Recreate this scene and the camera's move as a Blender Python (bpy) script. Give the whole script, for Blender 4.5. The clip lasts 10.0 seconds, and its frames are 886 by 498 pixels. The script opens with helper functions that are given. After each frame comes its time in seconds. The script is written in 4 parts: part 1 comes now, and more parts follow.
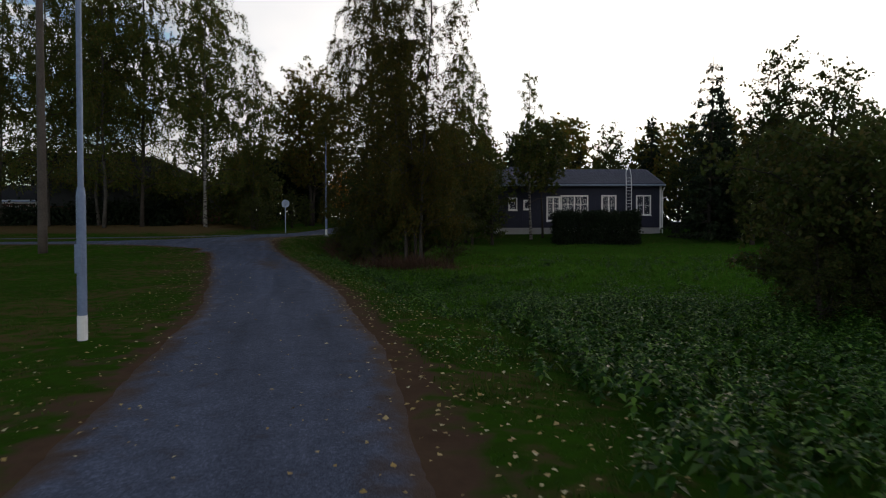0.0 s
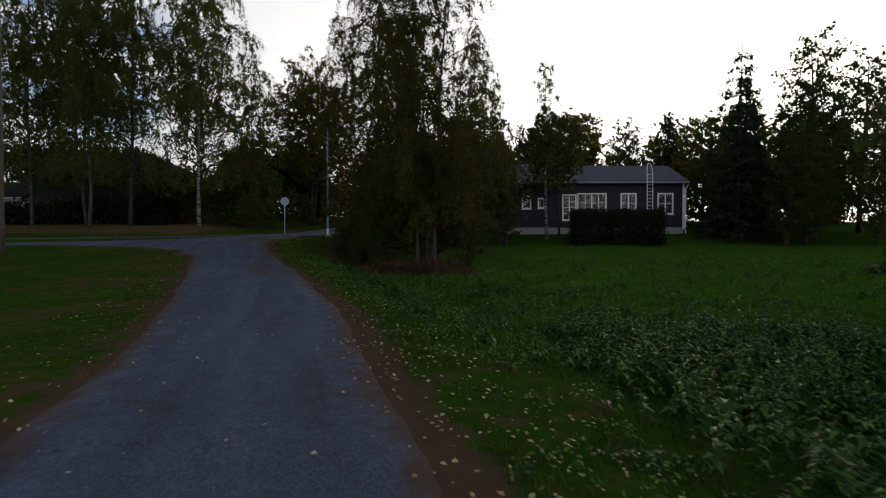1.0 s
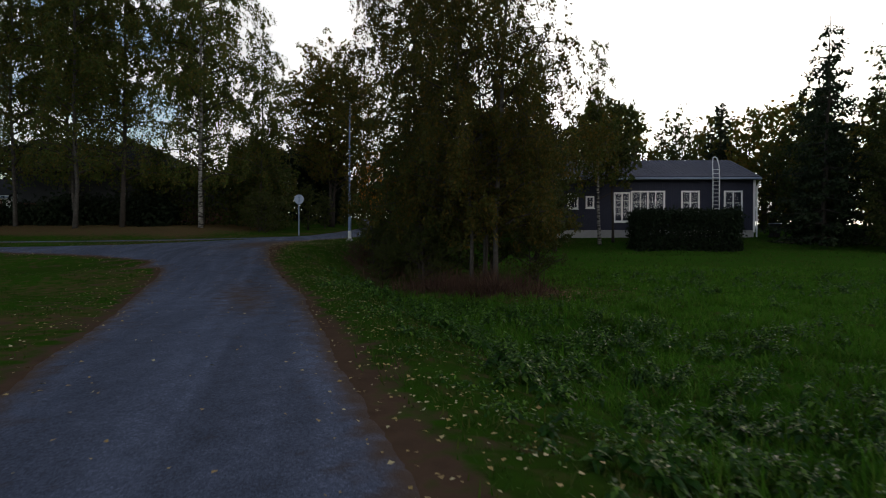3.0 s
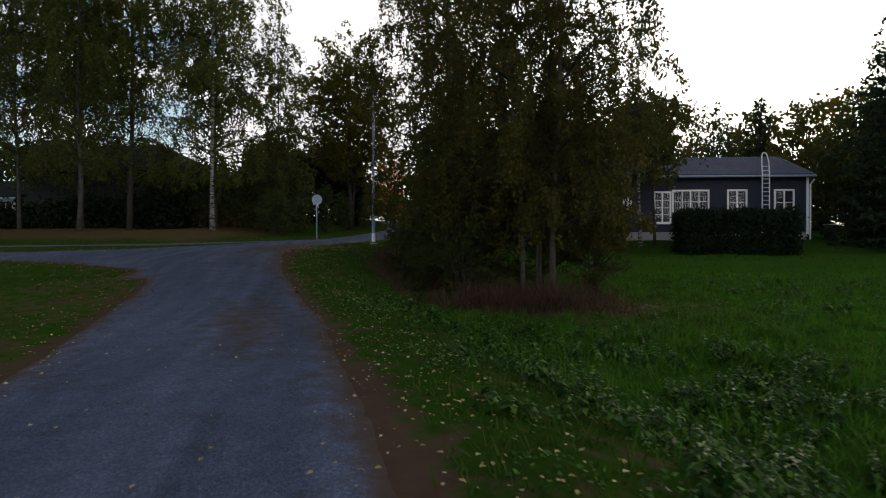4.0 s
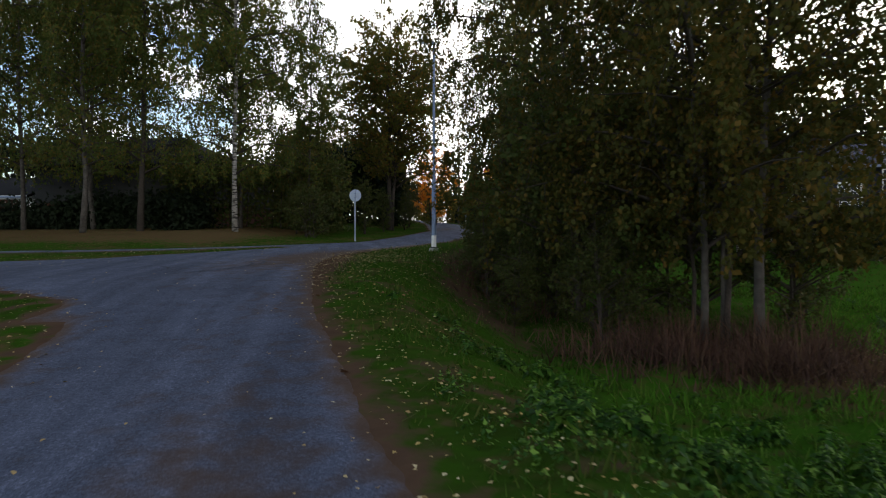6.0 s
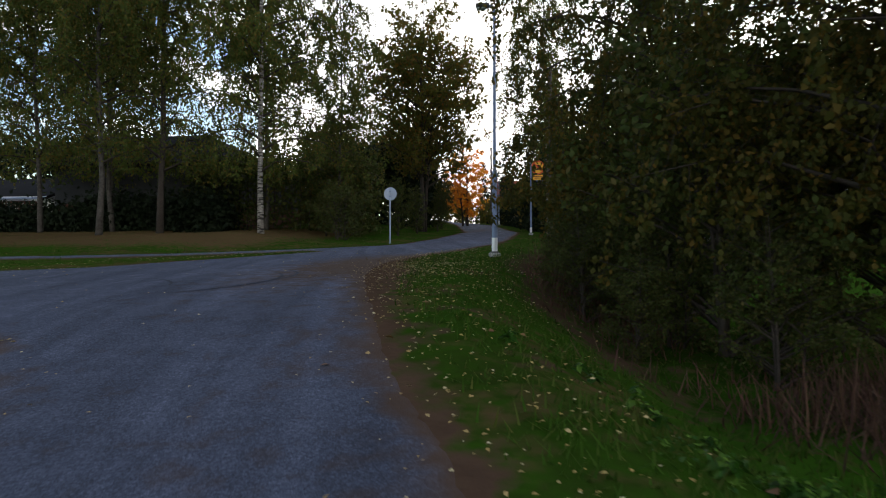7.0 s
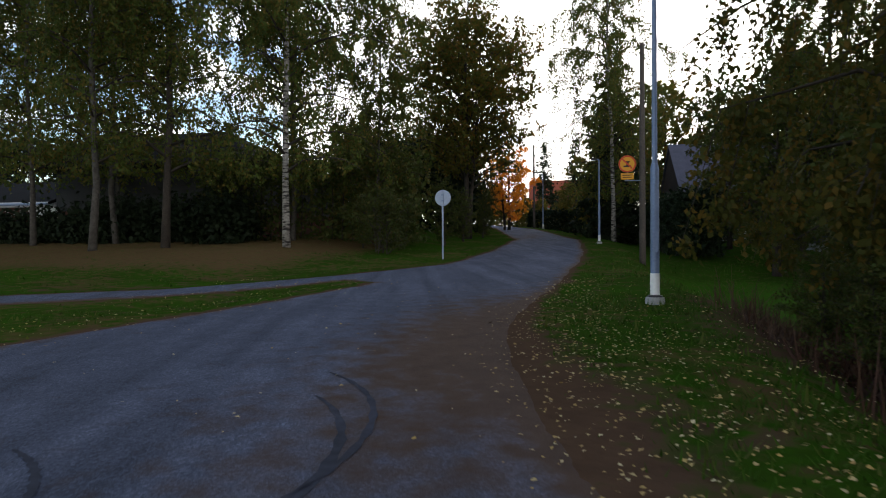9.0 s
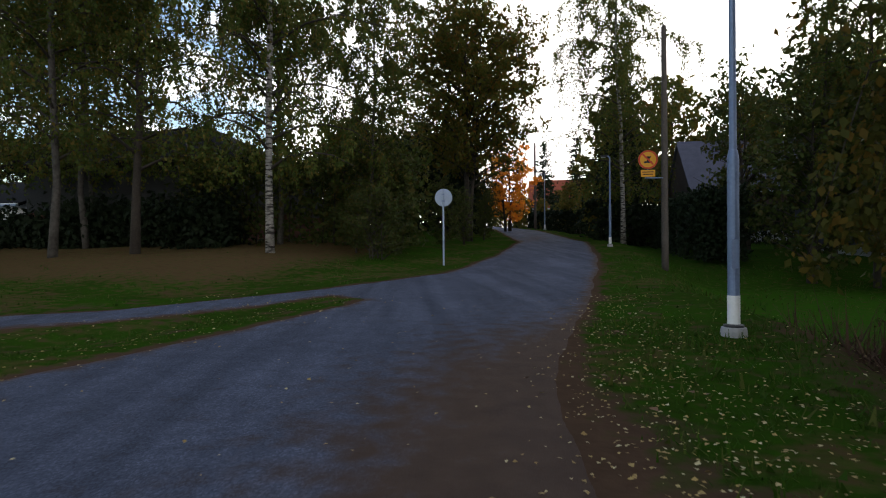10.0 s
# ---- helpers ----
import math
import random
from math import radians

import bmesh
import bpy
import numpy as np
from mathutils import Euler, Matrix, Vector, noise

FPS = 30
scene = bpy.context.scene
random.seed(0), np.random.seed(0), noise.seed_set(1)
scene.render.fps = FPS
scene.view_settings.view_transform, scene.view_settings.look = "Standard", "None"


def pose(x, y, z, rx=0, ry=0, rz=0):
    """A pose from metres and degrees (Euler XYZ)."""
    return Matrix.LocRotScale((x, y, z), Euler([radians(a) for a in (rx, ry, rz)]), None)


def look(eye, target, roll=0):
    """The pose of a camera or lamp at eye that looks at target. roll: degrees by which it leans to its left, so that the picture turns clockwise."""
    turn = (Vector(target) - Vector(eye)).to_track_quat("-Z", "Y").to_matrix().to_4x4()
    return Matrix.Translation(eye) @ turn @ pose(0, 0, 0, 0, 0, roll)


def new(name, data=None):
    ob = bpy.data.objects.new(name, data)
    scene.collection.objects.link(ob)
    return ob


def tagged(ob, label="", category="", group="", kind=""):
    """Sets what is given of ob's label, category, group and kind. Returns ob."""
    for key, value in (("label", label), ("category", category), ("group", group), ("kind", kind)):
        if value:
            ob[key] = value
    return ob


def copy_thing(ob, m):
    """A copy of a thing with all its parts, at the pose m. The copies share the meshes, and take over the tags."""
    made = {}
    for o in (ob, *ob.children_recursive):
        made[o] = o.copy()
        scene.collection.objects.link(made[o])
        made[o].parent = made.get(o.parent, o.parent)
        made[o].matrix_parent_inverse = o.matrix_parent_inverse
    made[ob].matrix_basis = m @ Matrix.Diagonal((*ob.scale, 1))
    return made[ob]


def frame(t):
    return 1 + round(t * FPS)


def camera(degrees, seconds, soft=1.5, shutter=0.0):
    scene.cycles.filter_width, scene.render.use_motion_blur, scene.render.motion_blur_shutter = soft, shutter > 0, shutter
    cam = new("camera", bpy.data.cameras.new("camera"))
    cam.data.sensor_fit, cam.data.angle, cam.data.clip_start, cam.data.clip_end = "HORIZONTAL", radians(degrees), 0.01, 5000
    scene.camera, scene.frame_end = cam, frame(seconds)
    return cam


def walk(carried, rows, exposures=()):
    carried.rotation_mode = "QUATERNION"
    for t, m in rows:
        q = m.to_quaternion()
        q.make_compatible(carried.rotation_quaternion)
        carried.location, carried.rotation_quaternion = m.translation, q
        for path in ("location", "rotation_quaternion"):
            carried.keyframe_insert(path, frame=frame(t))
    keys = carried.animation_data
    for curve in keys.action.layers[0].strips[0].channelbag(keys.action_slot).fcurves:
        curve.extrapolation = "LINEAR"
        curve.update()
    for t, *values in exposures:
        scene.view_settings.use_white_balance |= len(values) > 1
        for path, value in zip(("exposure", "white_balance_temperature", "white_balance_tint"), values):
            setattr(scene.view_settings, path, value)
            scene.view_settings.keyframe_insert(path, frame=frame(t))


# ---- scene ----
cam = camera(73.9, 10.0, soft=1.1, shutter=0.2)
METRES, EYE, TILT, LEAN, TURN = 26.0, 1.1, 0.0, 0.0, 0.0
ROWS = [
    (0.0, 0.0, 0.0, 0.0, -0.0, -0.95, 0.16),
    (0.5, -0.0084, 0.056, 0.0, 0.19, -0.97, 0.15),
    (1.0, -0.0191, 0.1109, 0.0009, 0.3, -0.94, 0.1),
    (1.5, -0.0296, 0.1657, 0.0021, 0.76, -0.9, 0.07),
    (2.0, -0.04, 0.2193, 0.0029, 0.95, -0.82, 0.13),
    (2.5, -0.0536, 0.2718, 0.0043, 1.45, -0.8, -0.01),
    (4.0, -0.096, 0.4218, 0.006, 3.59, -0.44, 0.04),
    (4.5, -0.1096, 0.4683, 0.0073, 4.71, -0.37, 0.12),
    (5.0, -0.123, 0.5152, 0.0087, 4.87, -0.37, 0.27),
    (5.5, -0.1399, 0.5631, 0.0106, 5.52, -0.42, 0.1),
    (7.0, -0.2026, 0.7002, 0.0141, 8.97, -0.28, 0.1),
    (7.5, -0.2255, 0.7449, 0.0173, 9.73, -0.3, 0.08),
    (8.0, -0.247, 0.789, 0.0219, 10.4, -0.33, 0.24),
    (8.5, -0.2667, 0.8287, 0.0285, 10.83, -0.27, 0.29),
    (9.0, -0.2859, 0.8693, 0.036, 11.26, -0.3, 0.29),
    (9.5, -0.2998, 0.9055, 0.0399, 11.61, -0.26, 0.35),
    (10.0, -0.306, 0.9439, 0.0415, 10.93, -0.26, 0.45),
]
walk(cam, [(t, pose(0, 0, EYE, TILT, LEAN, TURN) @ pose(METRES * x, METRES * y, METRES * z, 90 + pitch, roll, yaw)) for t, x, y, z, yaw, pitch, roll in ROWS],
     exposures=[(0.0, -1.10), (2.5, -0.91), (4.5, -0.54), (5.5, -0.27), (7.5, -0.03), (9.0, -0.11), (10.0, -0.2)])

# ---- world and sun: a low evening sun behind thin white cloud ----
SUN_AZ, SUN_EL = radians(23.0), radians(12.0)      # azimuth from +y towards +x
world = bpy.data.worlds.new("world")
scene.world = world
world.use_nodes = True
wn, wl = world.node_tree.nodes, world.node_tree.links
bg = wn["Background"]
sky = wn.new("ShaderNodeTexSky")
sky.sky_type, sky.sun_disc = "NISHITA", False
sky.sun_elevation, sky.sun_rotation = SUN_EL, SUN_AZ
sky.air_density, sky.dust_density, sky.ozone_density = 1.0, 1.2, 1.5
wtc = wn.new("ShaderNodeTexCoord")
wmap = wn.new("ShaderNodeMapping")
wmap.inputs["Scale"].default_value = (1.0, 1.0, 2.6)
wl.new(wtc.outputs["Generated"], wmap.inputs["Vector"])
wno = wn.new("ShaderNodeTexNoise")
wno.inputs["Scale"].default_value, wno.inputs["Detail"].default_value = 2.2, 6.0
wl.new(wmap.outputs["Vector"], wno.inputs["Vector"])
wra = wn.new("ShaderNodeValToRGB")
wra.color_ramp.elements[0].position, wra.color_ramp.elements[1].position = 0.40, 0.56
wra.color_ramp.elements[0].color = (0.80, 0.80, 0.80, 1)
wl.new(wno.outputs["Fac"], wra.inputs["Fac"])
wsc = wn.new("ShaderNodeVectorMath")
wsc.operation = "SCALE"
wsc.inputs["Scale"].default_value = 0.30
wl.new(sky.outputs["Color"], wsc.inputs[0])
wbw = wn.new("ShaderNodeRGBToBW")                 # the cloud veil takes the sky's brightness and loses its colour
wl.new(wsc.outputs["Vector"], wbw.inputs["Color"])
wcl = wn.new("ShaderNodeVectorMath")
wcl.operation = "MULTIPLY"
wcl.inputs[1].default_value = (2.26, 2.17, 2.11)
wpw = wn.new("ShaderNodeMath")                    # thick cloud evens the brightness out
wpw.operation = "POWER"
wpw.inputs[1].default_value = 0.22
wl.new(wbw.outputs["Val"], wpw.inputs[0])
wl.new(wpw.outputs[0], wcl.inputs[0])
wmx = wn.new("ShaderNodeMixRGB")
wse = wn.new("ShaderNodeSeparateXYZ")
wl.new(wtc.outputs["Generated"], wse.inputs["Vector"])
wel = wn.new("ShaderNodeMapRange")                # the veil thins out overhead
wel.inputs["From Min"].default_value, wel.inputs["From Max"].default_value = 0.36, 0.66
wel.inputs["To Min"].default_value, wel.inputs["To Max"].default_value = 1.0, 0.14
wl.new(wse.outputs["Z"], wel.inputs["Value"])
wfa = wn.new("ShaderNodeMath")
wfa.operation = "MULTIPLY"
wl.new(wra.outputs["Color"], wfa.inputs[0])
wl.new(wel.outputs["Result"], wfa.inputs[1])
waz = wn.new("ShaderNodeMapRange")                # and breaks up into blue gaps away from the sun
waz.interpolation_type = "SMOOTHSTEP"
waz.inputs["From Min"].default_value, waz.inputs["From Max"].default_value = -0.62, -0.20
waz.inputs["To Min"].default_value, waz.inputs["To Max"].default_value = 0.30, 0.0
wl.new(wse.outputs["X"], waz.inputs["Value"])
wgn = wn.new("ShaderNodeTexNoise")
wgn.inputs["Scale"].default_value, wgn.inputs["Detail"].default_value = 7.0, 5.0
wl.new(wmap.outputs["Vector"], wgn.inputs["Vector"])
wgs = wn.new("ShaderNodeMath")
wgs.operation = "SUBTRACT"
wl.new(wgn.outputs["Fac"], wgs.inputs[0])
wl.new(waz.outputs["Result"], wgs.inputs[1])
wgr = wn.new("ShaderNodeMapRange")
wgr.inputs["From Min"].default_value, wgr.inputs["From Max"].default_value = 0.22, 0.34
wl.new(wgs.outputs[0], wgr.inputs["Value"])
wfb = wn.new("ShaderNodeMath")
wfb.operation = "MULTIPLY"
wl.new(wfa.outputs[0], wfb.inputs[0])
wl.new(wgr.outputs["Result"], wfb.inputs[1])
wl.new(wfb.outputs[0], wmx.inputs["Fac"])
wl.new(wsc.outputs["Vector"], wmx.inputs["Color1"])
wl.new(wcl.outputs["Vector"], wmx.inputs["Color2"])
wl.new(wmx.outputs["Color"], bg.inputs["Color"])
bg.inputs["Strength"].default_value = 1.0

sun_data = bpy.data.lights.new("sun", "SUN")
sun_data.energy, sun_data.angle, sun_data.color = 0.8, radians(10), (1.0, 0.8, 0.58)
sun = new("sun", sun_data)
sun_dir = Vector((math.sin(SUN_AZ) * math.cos(SUN_EL), math.cos(SUN_AZ) * math.cos(SUN_EL), math.sin(SUN_EL)))
sun.matrix_world = look(sun_dir * 60, (0, 0, 0))


# ---- materials ----
def mat(name, colour, rough=0.8, metal=0.0, second=None, scale=6.0, fine=60.0, bump=0.0, bump_scale=40.0, translucent=0.0, island=None, obj_random=0.0, spec=0.3):
    """A surface with two scales of variation; second: the colour it varies to; island: colour that single pieces vary to."""
    m = bpy.data.materials.new(name)
    m.use_nodes = True
    n, l = m.node_tree.nodes, m.node_tree.links
    p = n["Principled BSDF"]
    p.inputs["Roughness"].default_value, p.inputs["Metallic"].default_value = rough, metal
    p.inputs["Specular IOR Level"].default_value = spec
    tc = n.new("ShaderNodeTexCoord")
    big, small = n.new("ShaderNodeTexNoise"), n.new("ShaderNodeTexNoise")
    big.inputs["Scale"].default_value, big.inputs["Detail"].default_value = scale, 4
    small.inputs["Scale"].default_value, small.inputs["Detail"].default_value = fine, 3
    l.new(tc.outputs["Object"], big.inputs["Vector"])
    l.new(tc.outputs["Object"], small.inputs["Vector"])
    mix = n.new("ShaderNodeMixRGB")
    mix.inputs["Color1"].default_value = (*colour, 1)
    mix.inputs["Color2"].default_value = (*(second or [c * 0.7 for c in colour]), 1)
    ramp = n.new("ShaderNodeValToRGB")
    ramp.color_ramp.elements[0].position, ramp.color_ramp.elements[1].position = 0.35, 0.65
    add = n.new("ShaderNodeMath")
    add.operation = "MULTIPLY_ADD"
    add.inputs[1].default_value = 0.5
    half = n.new("ShaderNodeMath")
    half.operation = "MULTIPLY"
    half.inputs[1].default_value = 0.5
    l.new(small.outputs["Fac"], half.inputs[0])
    l.new(big.outputs["Fac"], add.inputs[0])
    l.new(half.outputs[0], add.inputs[2])
    l.new(add.outputs[0], ramp.inputs["Fac"])
    l.new(ramp.outputs["Color"], mix.inputs["Fac"])
    out = mix.outputs["Color"]
    if island:
        g = n.new("ShaderNodeNewGeometry")
        r2 = n.new("ShaderNodeValToRGB")
        r2.color_ramp.elements[0].position, r2.color_ramp.elements[1].position = 0.55, 1.0
        l.new(g.outputs["Random Per Island"], r2.inputs["Fac"])
        m2 = n.new("ShaderNodeMixRGB")
        m2.inputs["Color2"].default_value = (*island, 1)
        l.new(r2.outputs["Color"], m2.inputs["Fac"])
        l.new(out, m2.inputs["Color1"])
        out = m2.outputs["Color"]
    if obj_random:
        oi = n.new("ShaderNodeObjectInfo")
        hs = n.new("ShaderNodeHueSaturation")
        mr = n.new("ShaderNodeMapRange")
        mr.inputs["To Min"].default_value, mr.inputs["To Max"].default_value = 1 - obj_random, 1 + obj_random
        l.new(oi.outputs["Random"], mr.inputs["Value"])
        l.new(mr.outputs["Result"], hs.inputs["Value"])
        l.new(out, hs.inputs["Color"])
        out = hs.outputs["Color"]
    l.new(out, p.inputs["Base Color"])
    if bump:
        bt = n.new("ShaderNodeTexNoise")
        bt.inputs["Scale"].default_value, bt.inputs["Detail"].default_value = bump_scale, 4
        l.new(tc.outputs["Object"], bt.inputs["Vector"])
        b = n.new("ShaderNodeBump")
        b.inputs["Strength"].default_value, b.inputs["Distance"].default_value = bump, 0.02
        l.new(bt.outputs["Fac"], b.inputs["Height"])
        l.new(b.outputs["Normal"], p.inputs["Normal"])
    if translucent:
        tr = n.new("ShaderNodeBsdfTranslucent")
        l.new(out, tr.inputs["Color"])
        ms = n.new("ShaderNodeMixShader")
        ms.inputs["Fac"].default_value = translucent
        l.new(p.outputs["BSDF"], ms.inputs[1])
        l.new(tr.outputs["BSDF"], ms.inputs[2])
        l.new(ms.outputs["Shader"], n["Material Output"].inputs["Surface"])
    return m


SOIL_LIGHT, SOIL_DARK = (0.104, 0.064, 0.040), (0.050, 0.031, 0.021)


def ground_material():
    """Grass soil with bare earth where the 'bare' attribute of the sheet says so and dry straw patches."""
    m = mat("ground_soil", (0.025, 0.066, 0.006), 0.95, second=(0.024, 0.042, 0.007), scale=0.6, fine=9, bump=0.6, bump_scale=14, spec=0.0)
    n, l = m.node_tree.nodes, m.node_tree.links
    p = n["Principled BSDF"]
    grass = p.inputs["Base Color"].links[0].from_socket
    tc = [x for x in n if x.bl_idname == "ShaderNodeTexCoord"][0]
    for att, c1, c2 in (("lush", (0.036, 0.096, 0.008), (0.026, 0.064, 0.007)), ("dry", (0.115, 0.080, 0.036), (0.070, 0.042, 0.020)), ("bare", SOIL_LIGHT, SOIL_DARK)):
        a = n.new("ShaderNodeAttribute")
        a.attribute_name = att
        no = n.new("ShaderNodeTexNoise")
        no.inputs["Scale"].default_value, no.inputs["Detail"].default_value = 5.0, 8
        l.new(tc.outputs["Object"], no.inputs["Vector"])
        cm = n.new("ShaderNodeMixRGB")
        cm.inputs["Color1"].default_value, cm.inputs["Color2"].default_value = (*c1, 1), (*c2, 1)
        l.new(no.outputs["Fac"], cm.inputs["Fac"])
        ma = n.new("ShaderNodeMath")
        ma.operation = "ADD"
        l.new(a.outputs["Fac"], ma.inputs[0])
        no2 = n.new("ShaderNodeMath")
        no2.operation = "MULTIPLY_ADD"
        no2.inputs[1].default_value, no2.inputs[2].default_value = 1.7, -0.85
        l.new(no.outputs["Fac"], no2.inputs[0])
        l.new(no2.outputs[0], ma.inputs[1])
        r = n.new("ShaderNodeValToRGB")
        r.color_ramp.elements[0].position, r.color_ramp.elements[1].position = 0.22, 0.78
        l.new(ma.outputs[0], r.inputs["Fac"])
        mx = n.new("ShaderNodeMixRGB")
        l.new(r.outputs["Color"], mx.inputs["Fac"])
        l.new(grass, mx.inputs["Color1"])
        l.new(cm.outputs["Color"], mx.inputs["Color2"])
        grass = mx.outputs["Color"]
    l.new(grass, p.inputs["Base Color"])
    return m


def asphalt_material():
    """Worn stony asphalt, streaked along the way, with soil and sand spilt over it where the 'sand' attribute says so."""
    m = mat("asphalt", (0.077, 0.089, 0.129), 0.9, second=(0.052, 0.060, 0.087), scale=0.55, fine=5.0, bump=0.45, bump_scale=110, spec=0.12)
    n, l = m.node_tree.nodes, m.node_tree.links
    p = n["Principled BSDF"]
    base = p.inputs["Base Color"].links[0].from_socket
    tc = [x for x in n if x.bl_idname == "ShaderNodeTexCoord"][0]

    def times(colour, factor_socket, low, high, lo_pos=0.0, hi_pos=1.0):
        r = n.new("ShaderNodeValToRGB")
        r.color_ramp.elements[0].position, r.color_ramp.elements[1].position = lo_pos, hi_pos
        r.color_ramp.elements[0].color, r.color_ramp.elements[1].color = (low, low, low, 1), (high, high, high, 1)
        l.new(factor_socket, r.inputs["Fac"])
        k = n.new("ShaderNodeMixRGB")
        k.blend_type = "MULTIPLY"
        k.inputs["Fac"].default_value = 1.0
        l.new(colour, k.inputs["Color1"])
        l.new(r.outputs["Color"], k.inputs["Color2"])
        return k.outputs["Color"]

    out = base
    for scale, low, high, pos in ((75, 0.86, 1.35, 0.75), (170, 0.74, 1.34, 0.3)):
        vo = n.new("ShaderNodeTexVoronoi")
        vo.inputs["Scale"].default_value = scale
        l.new(tc.outputs["Object"], vo.inputs["Vector"])
        sep = n.new("ShaderNodeSeparateColor")
        l.new(vo.outputs["Color"], sep.inputs[0])
        out = times(out, sep.outputs[0], low, high, pos * 0.5, 1.0)
    st = n.new("ShaderNodeMapping")
    st.vector_type = "TEXTURE"
    st.inputs["Rotation"].default_value = (0, 0, radians(15))
    st.inputs["Scale"].default_value = (0.42, 4.5, 1)
    sn = n.new("ShaderNodeTexNoise")
    sn.inputs["Scale"].default_value, sn.inputs["Detail"].default_value, sn.inputs["Distortion"].default_value = 1.0, 6, 0.5
    l.new(tc.outputs["Object"], st.inputs["Vector"])
    l.new(st.outputs["Vector"], sn.inputs["Vector"])
    out = times(out, sn.outputs["Fac"], 0.70, 1.30, 0.3, 0.7)
    a = n.new("ShaderNodeAttribute")
    a.attribute_name = "sand"
    no = n.new("ShaderNodeTexNoise")
    no.inputs["Scale"].default_value, no.inputs["Detail"].default_value = 5.0, 8
    l.new(tc.outputs["Object"], no.inputs["Vector"])
    sh = n.new("ShaderNodeMath")
    sh.operation = "MULTIPLY_ADD"
    sh.inputs[1].default_value, sh.inputs[2].default_value = 1.6, -0.8
    l.new(no.outputs["Fac"], sh.inputs[0])
    ma = n.new("ShaderNodeMath")
    ma.operation = "ADD"
    l.new(a.outputs["Fac"], ma.inputs[0])
    l.new(sh.outputs[0], ma.inputs[1])
    r = n.new("ShaderNodeValToRGB")
    r.color_ramp.elements[0].position, r.color_ramp.elements[1].position = 0.22, 0.95
    r.color_ramp.elements[1].color = (0.92, 0.92, 0.92, 1)
    l.new(ma.outputs[0], r.inputs["Fac"])
    so = n.new("ShaderNodeMixRGB")
    so.inputs["Color1"].default_value, so.inputs["Color2"].default_value = (*SOIL_LIGHT, 1), (*SOIL_DARK, 1)
    l.new(no.outputs["Fac"], so.inputs["Fac"])
    mx = n.new("ShaderNodeMixRGB")
    l.new(r.outputs["Color"], mx.inputs["Fac"])
    l.new(out, mx.inputs["Color1"])
    l.new(so.outputs["Color"], mx.inputs["Color2"])
    l.new(mx.outputs["Color"], p.inputs["Base Color"])
    return m


def birch_bark_material():
    """White bark with dark crossbands, turning dark and cracked in patches."""
    m = mat("birch_bark", (0.36, 0.345, 0.32), 0.85, second=(0.13, 0.12, 0.105), scale=2.0, fine=14, bump=0.5, bump_scale=20)
    n, l = m.node_tree.nodes, m.node_tree.links
    p = n["Principled BSDF"]
    base = p.inputs["Base Color"].links[0].from_socket
    tc = [x for x in n if x.bl_idname == "ShaderNodeTexCoord"][0]
    mp = n.new("ShaderNodeMapping")
    mp.inputs["Scale"].default_value = (3, 3, 14)
    no = n.new("ShaderNodeTexNoise")
    no.inputs["Scale"].default_value, no.inputs["Detail"].default_value = 1.0, 3
    l.new(tc.outputs["Object"], mp.inputs["Vector"])
    l.new(mp.outputs["Vector"], no.inputs["Vector"])
    r = n.new("ShaderNodeValToRGB")
    r.color_ramp.elements[0].position, r.color_ramp.elements[1].position = 0.47, 0.58
    l.new(no.outputs["Fac"], r.inputs["Fac"])
    mx = n.new("ShaderNodeMixRGB")
    mx.inputs["Color2"].default_value = (0.03, 0.027, 0.025, 1)
    l.new(r.outputs["Color"], mx.inputs["Fac"])
    l.new(base, mx.inputs["Color1"])
    l.new(mx.outputs["Color"], p.inputs["Base Color"])
    return m


GROUND = ground_material()
ASPHALT = asphalt_material()
BIRCH_BARK = birch_bark_material()
DARK_BARK = mat("dark_bark", (0.055, 0.045, 0.036), 0.95, second=(0.025, 0.021, 0.018), scale=3, fine=24, bump=0.8, bump_scale=22)
GREY_BARK = mat("grey_birch_bark", (0.095, 0.088, 0.078), 0.9, second=(0.030, 0.026, 0.023), scale=1.6, fine=9, bump=0.7, bump_scale=20)
LEAF_BIRCH = mat("birch_leaves", (0.092, 0.116, 0.020), 0.6, second=(0.050, 0.078, 0.016), scale=0.5, fine=2, translucent=0.45, island=(0.15, 0.11, 0.022), obj_random=0.12, spec=0.15)
LEAF_DARK = mat("dark_leaves", (0.052, 0.072, 0.014), 0.6, second=(0.036, 0.052, 0.011), scale=0.5, fine=2, translucent=0.35, island=(0.085, 0.072, 0.020), obj_random=0.15, spec=0.15)
LEAF_AUTUMN = mat("autumn_brown_leaves", (0.125, 0.118, 0.020), 0.6, second=(0.074, 0.090, 0.016), scale=0.6, fine=2, translucent=0.5, island=(0.19, 0.105, 0.018), obj_random=0.1, spec=0.12)
LEAF_CLUMP = mat("dull_dark_leaves", (0.068, 0.068, 0.012), 0.6, second=(0.040, 0.048, 0.010), scale=0.4, fine=2, translucent=0.45, island=(0.135, 0.085, 0.016), spec=0.12)
LEAF_ORANGE = mat("orange_leaves", (0.82, 0.27, 0.014), 0.6, second=(0.62, 0.20, 0.014), scale=0.6, fine=2, translucent=0.65, island=(0.70, 0.36, 0.03))
NEEDLES = mat("spruce_needles", (0.022, 0.034, 0.014), 0.7, second=(0.014, 0.022, 0.010), scale=0.6, fine=3, translucent=0.1, obj_random=0.15, spec=0.12)
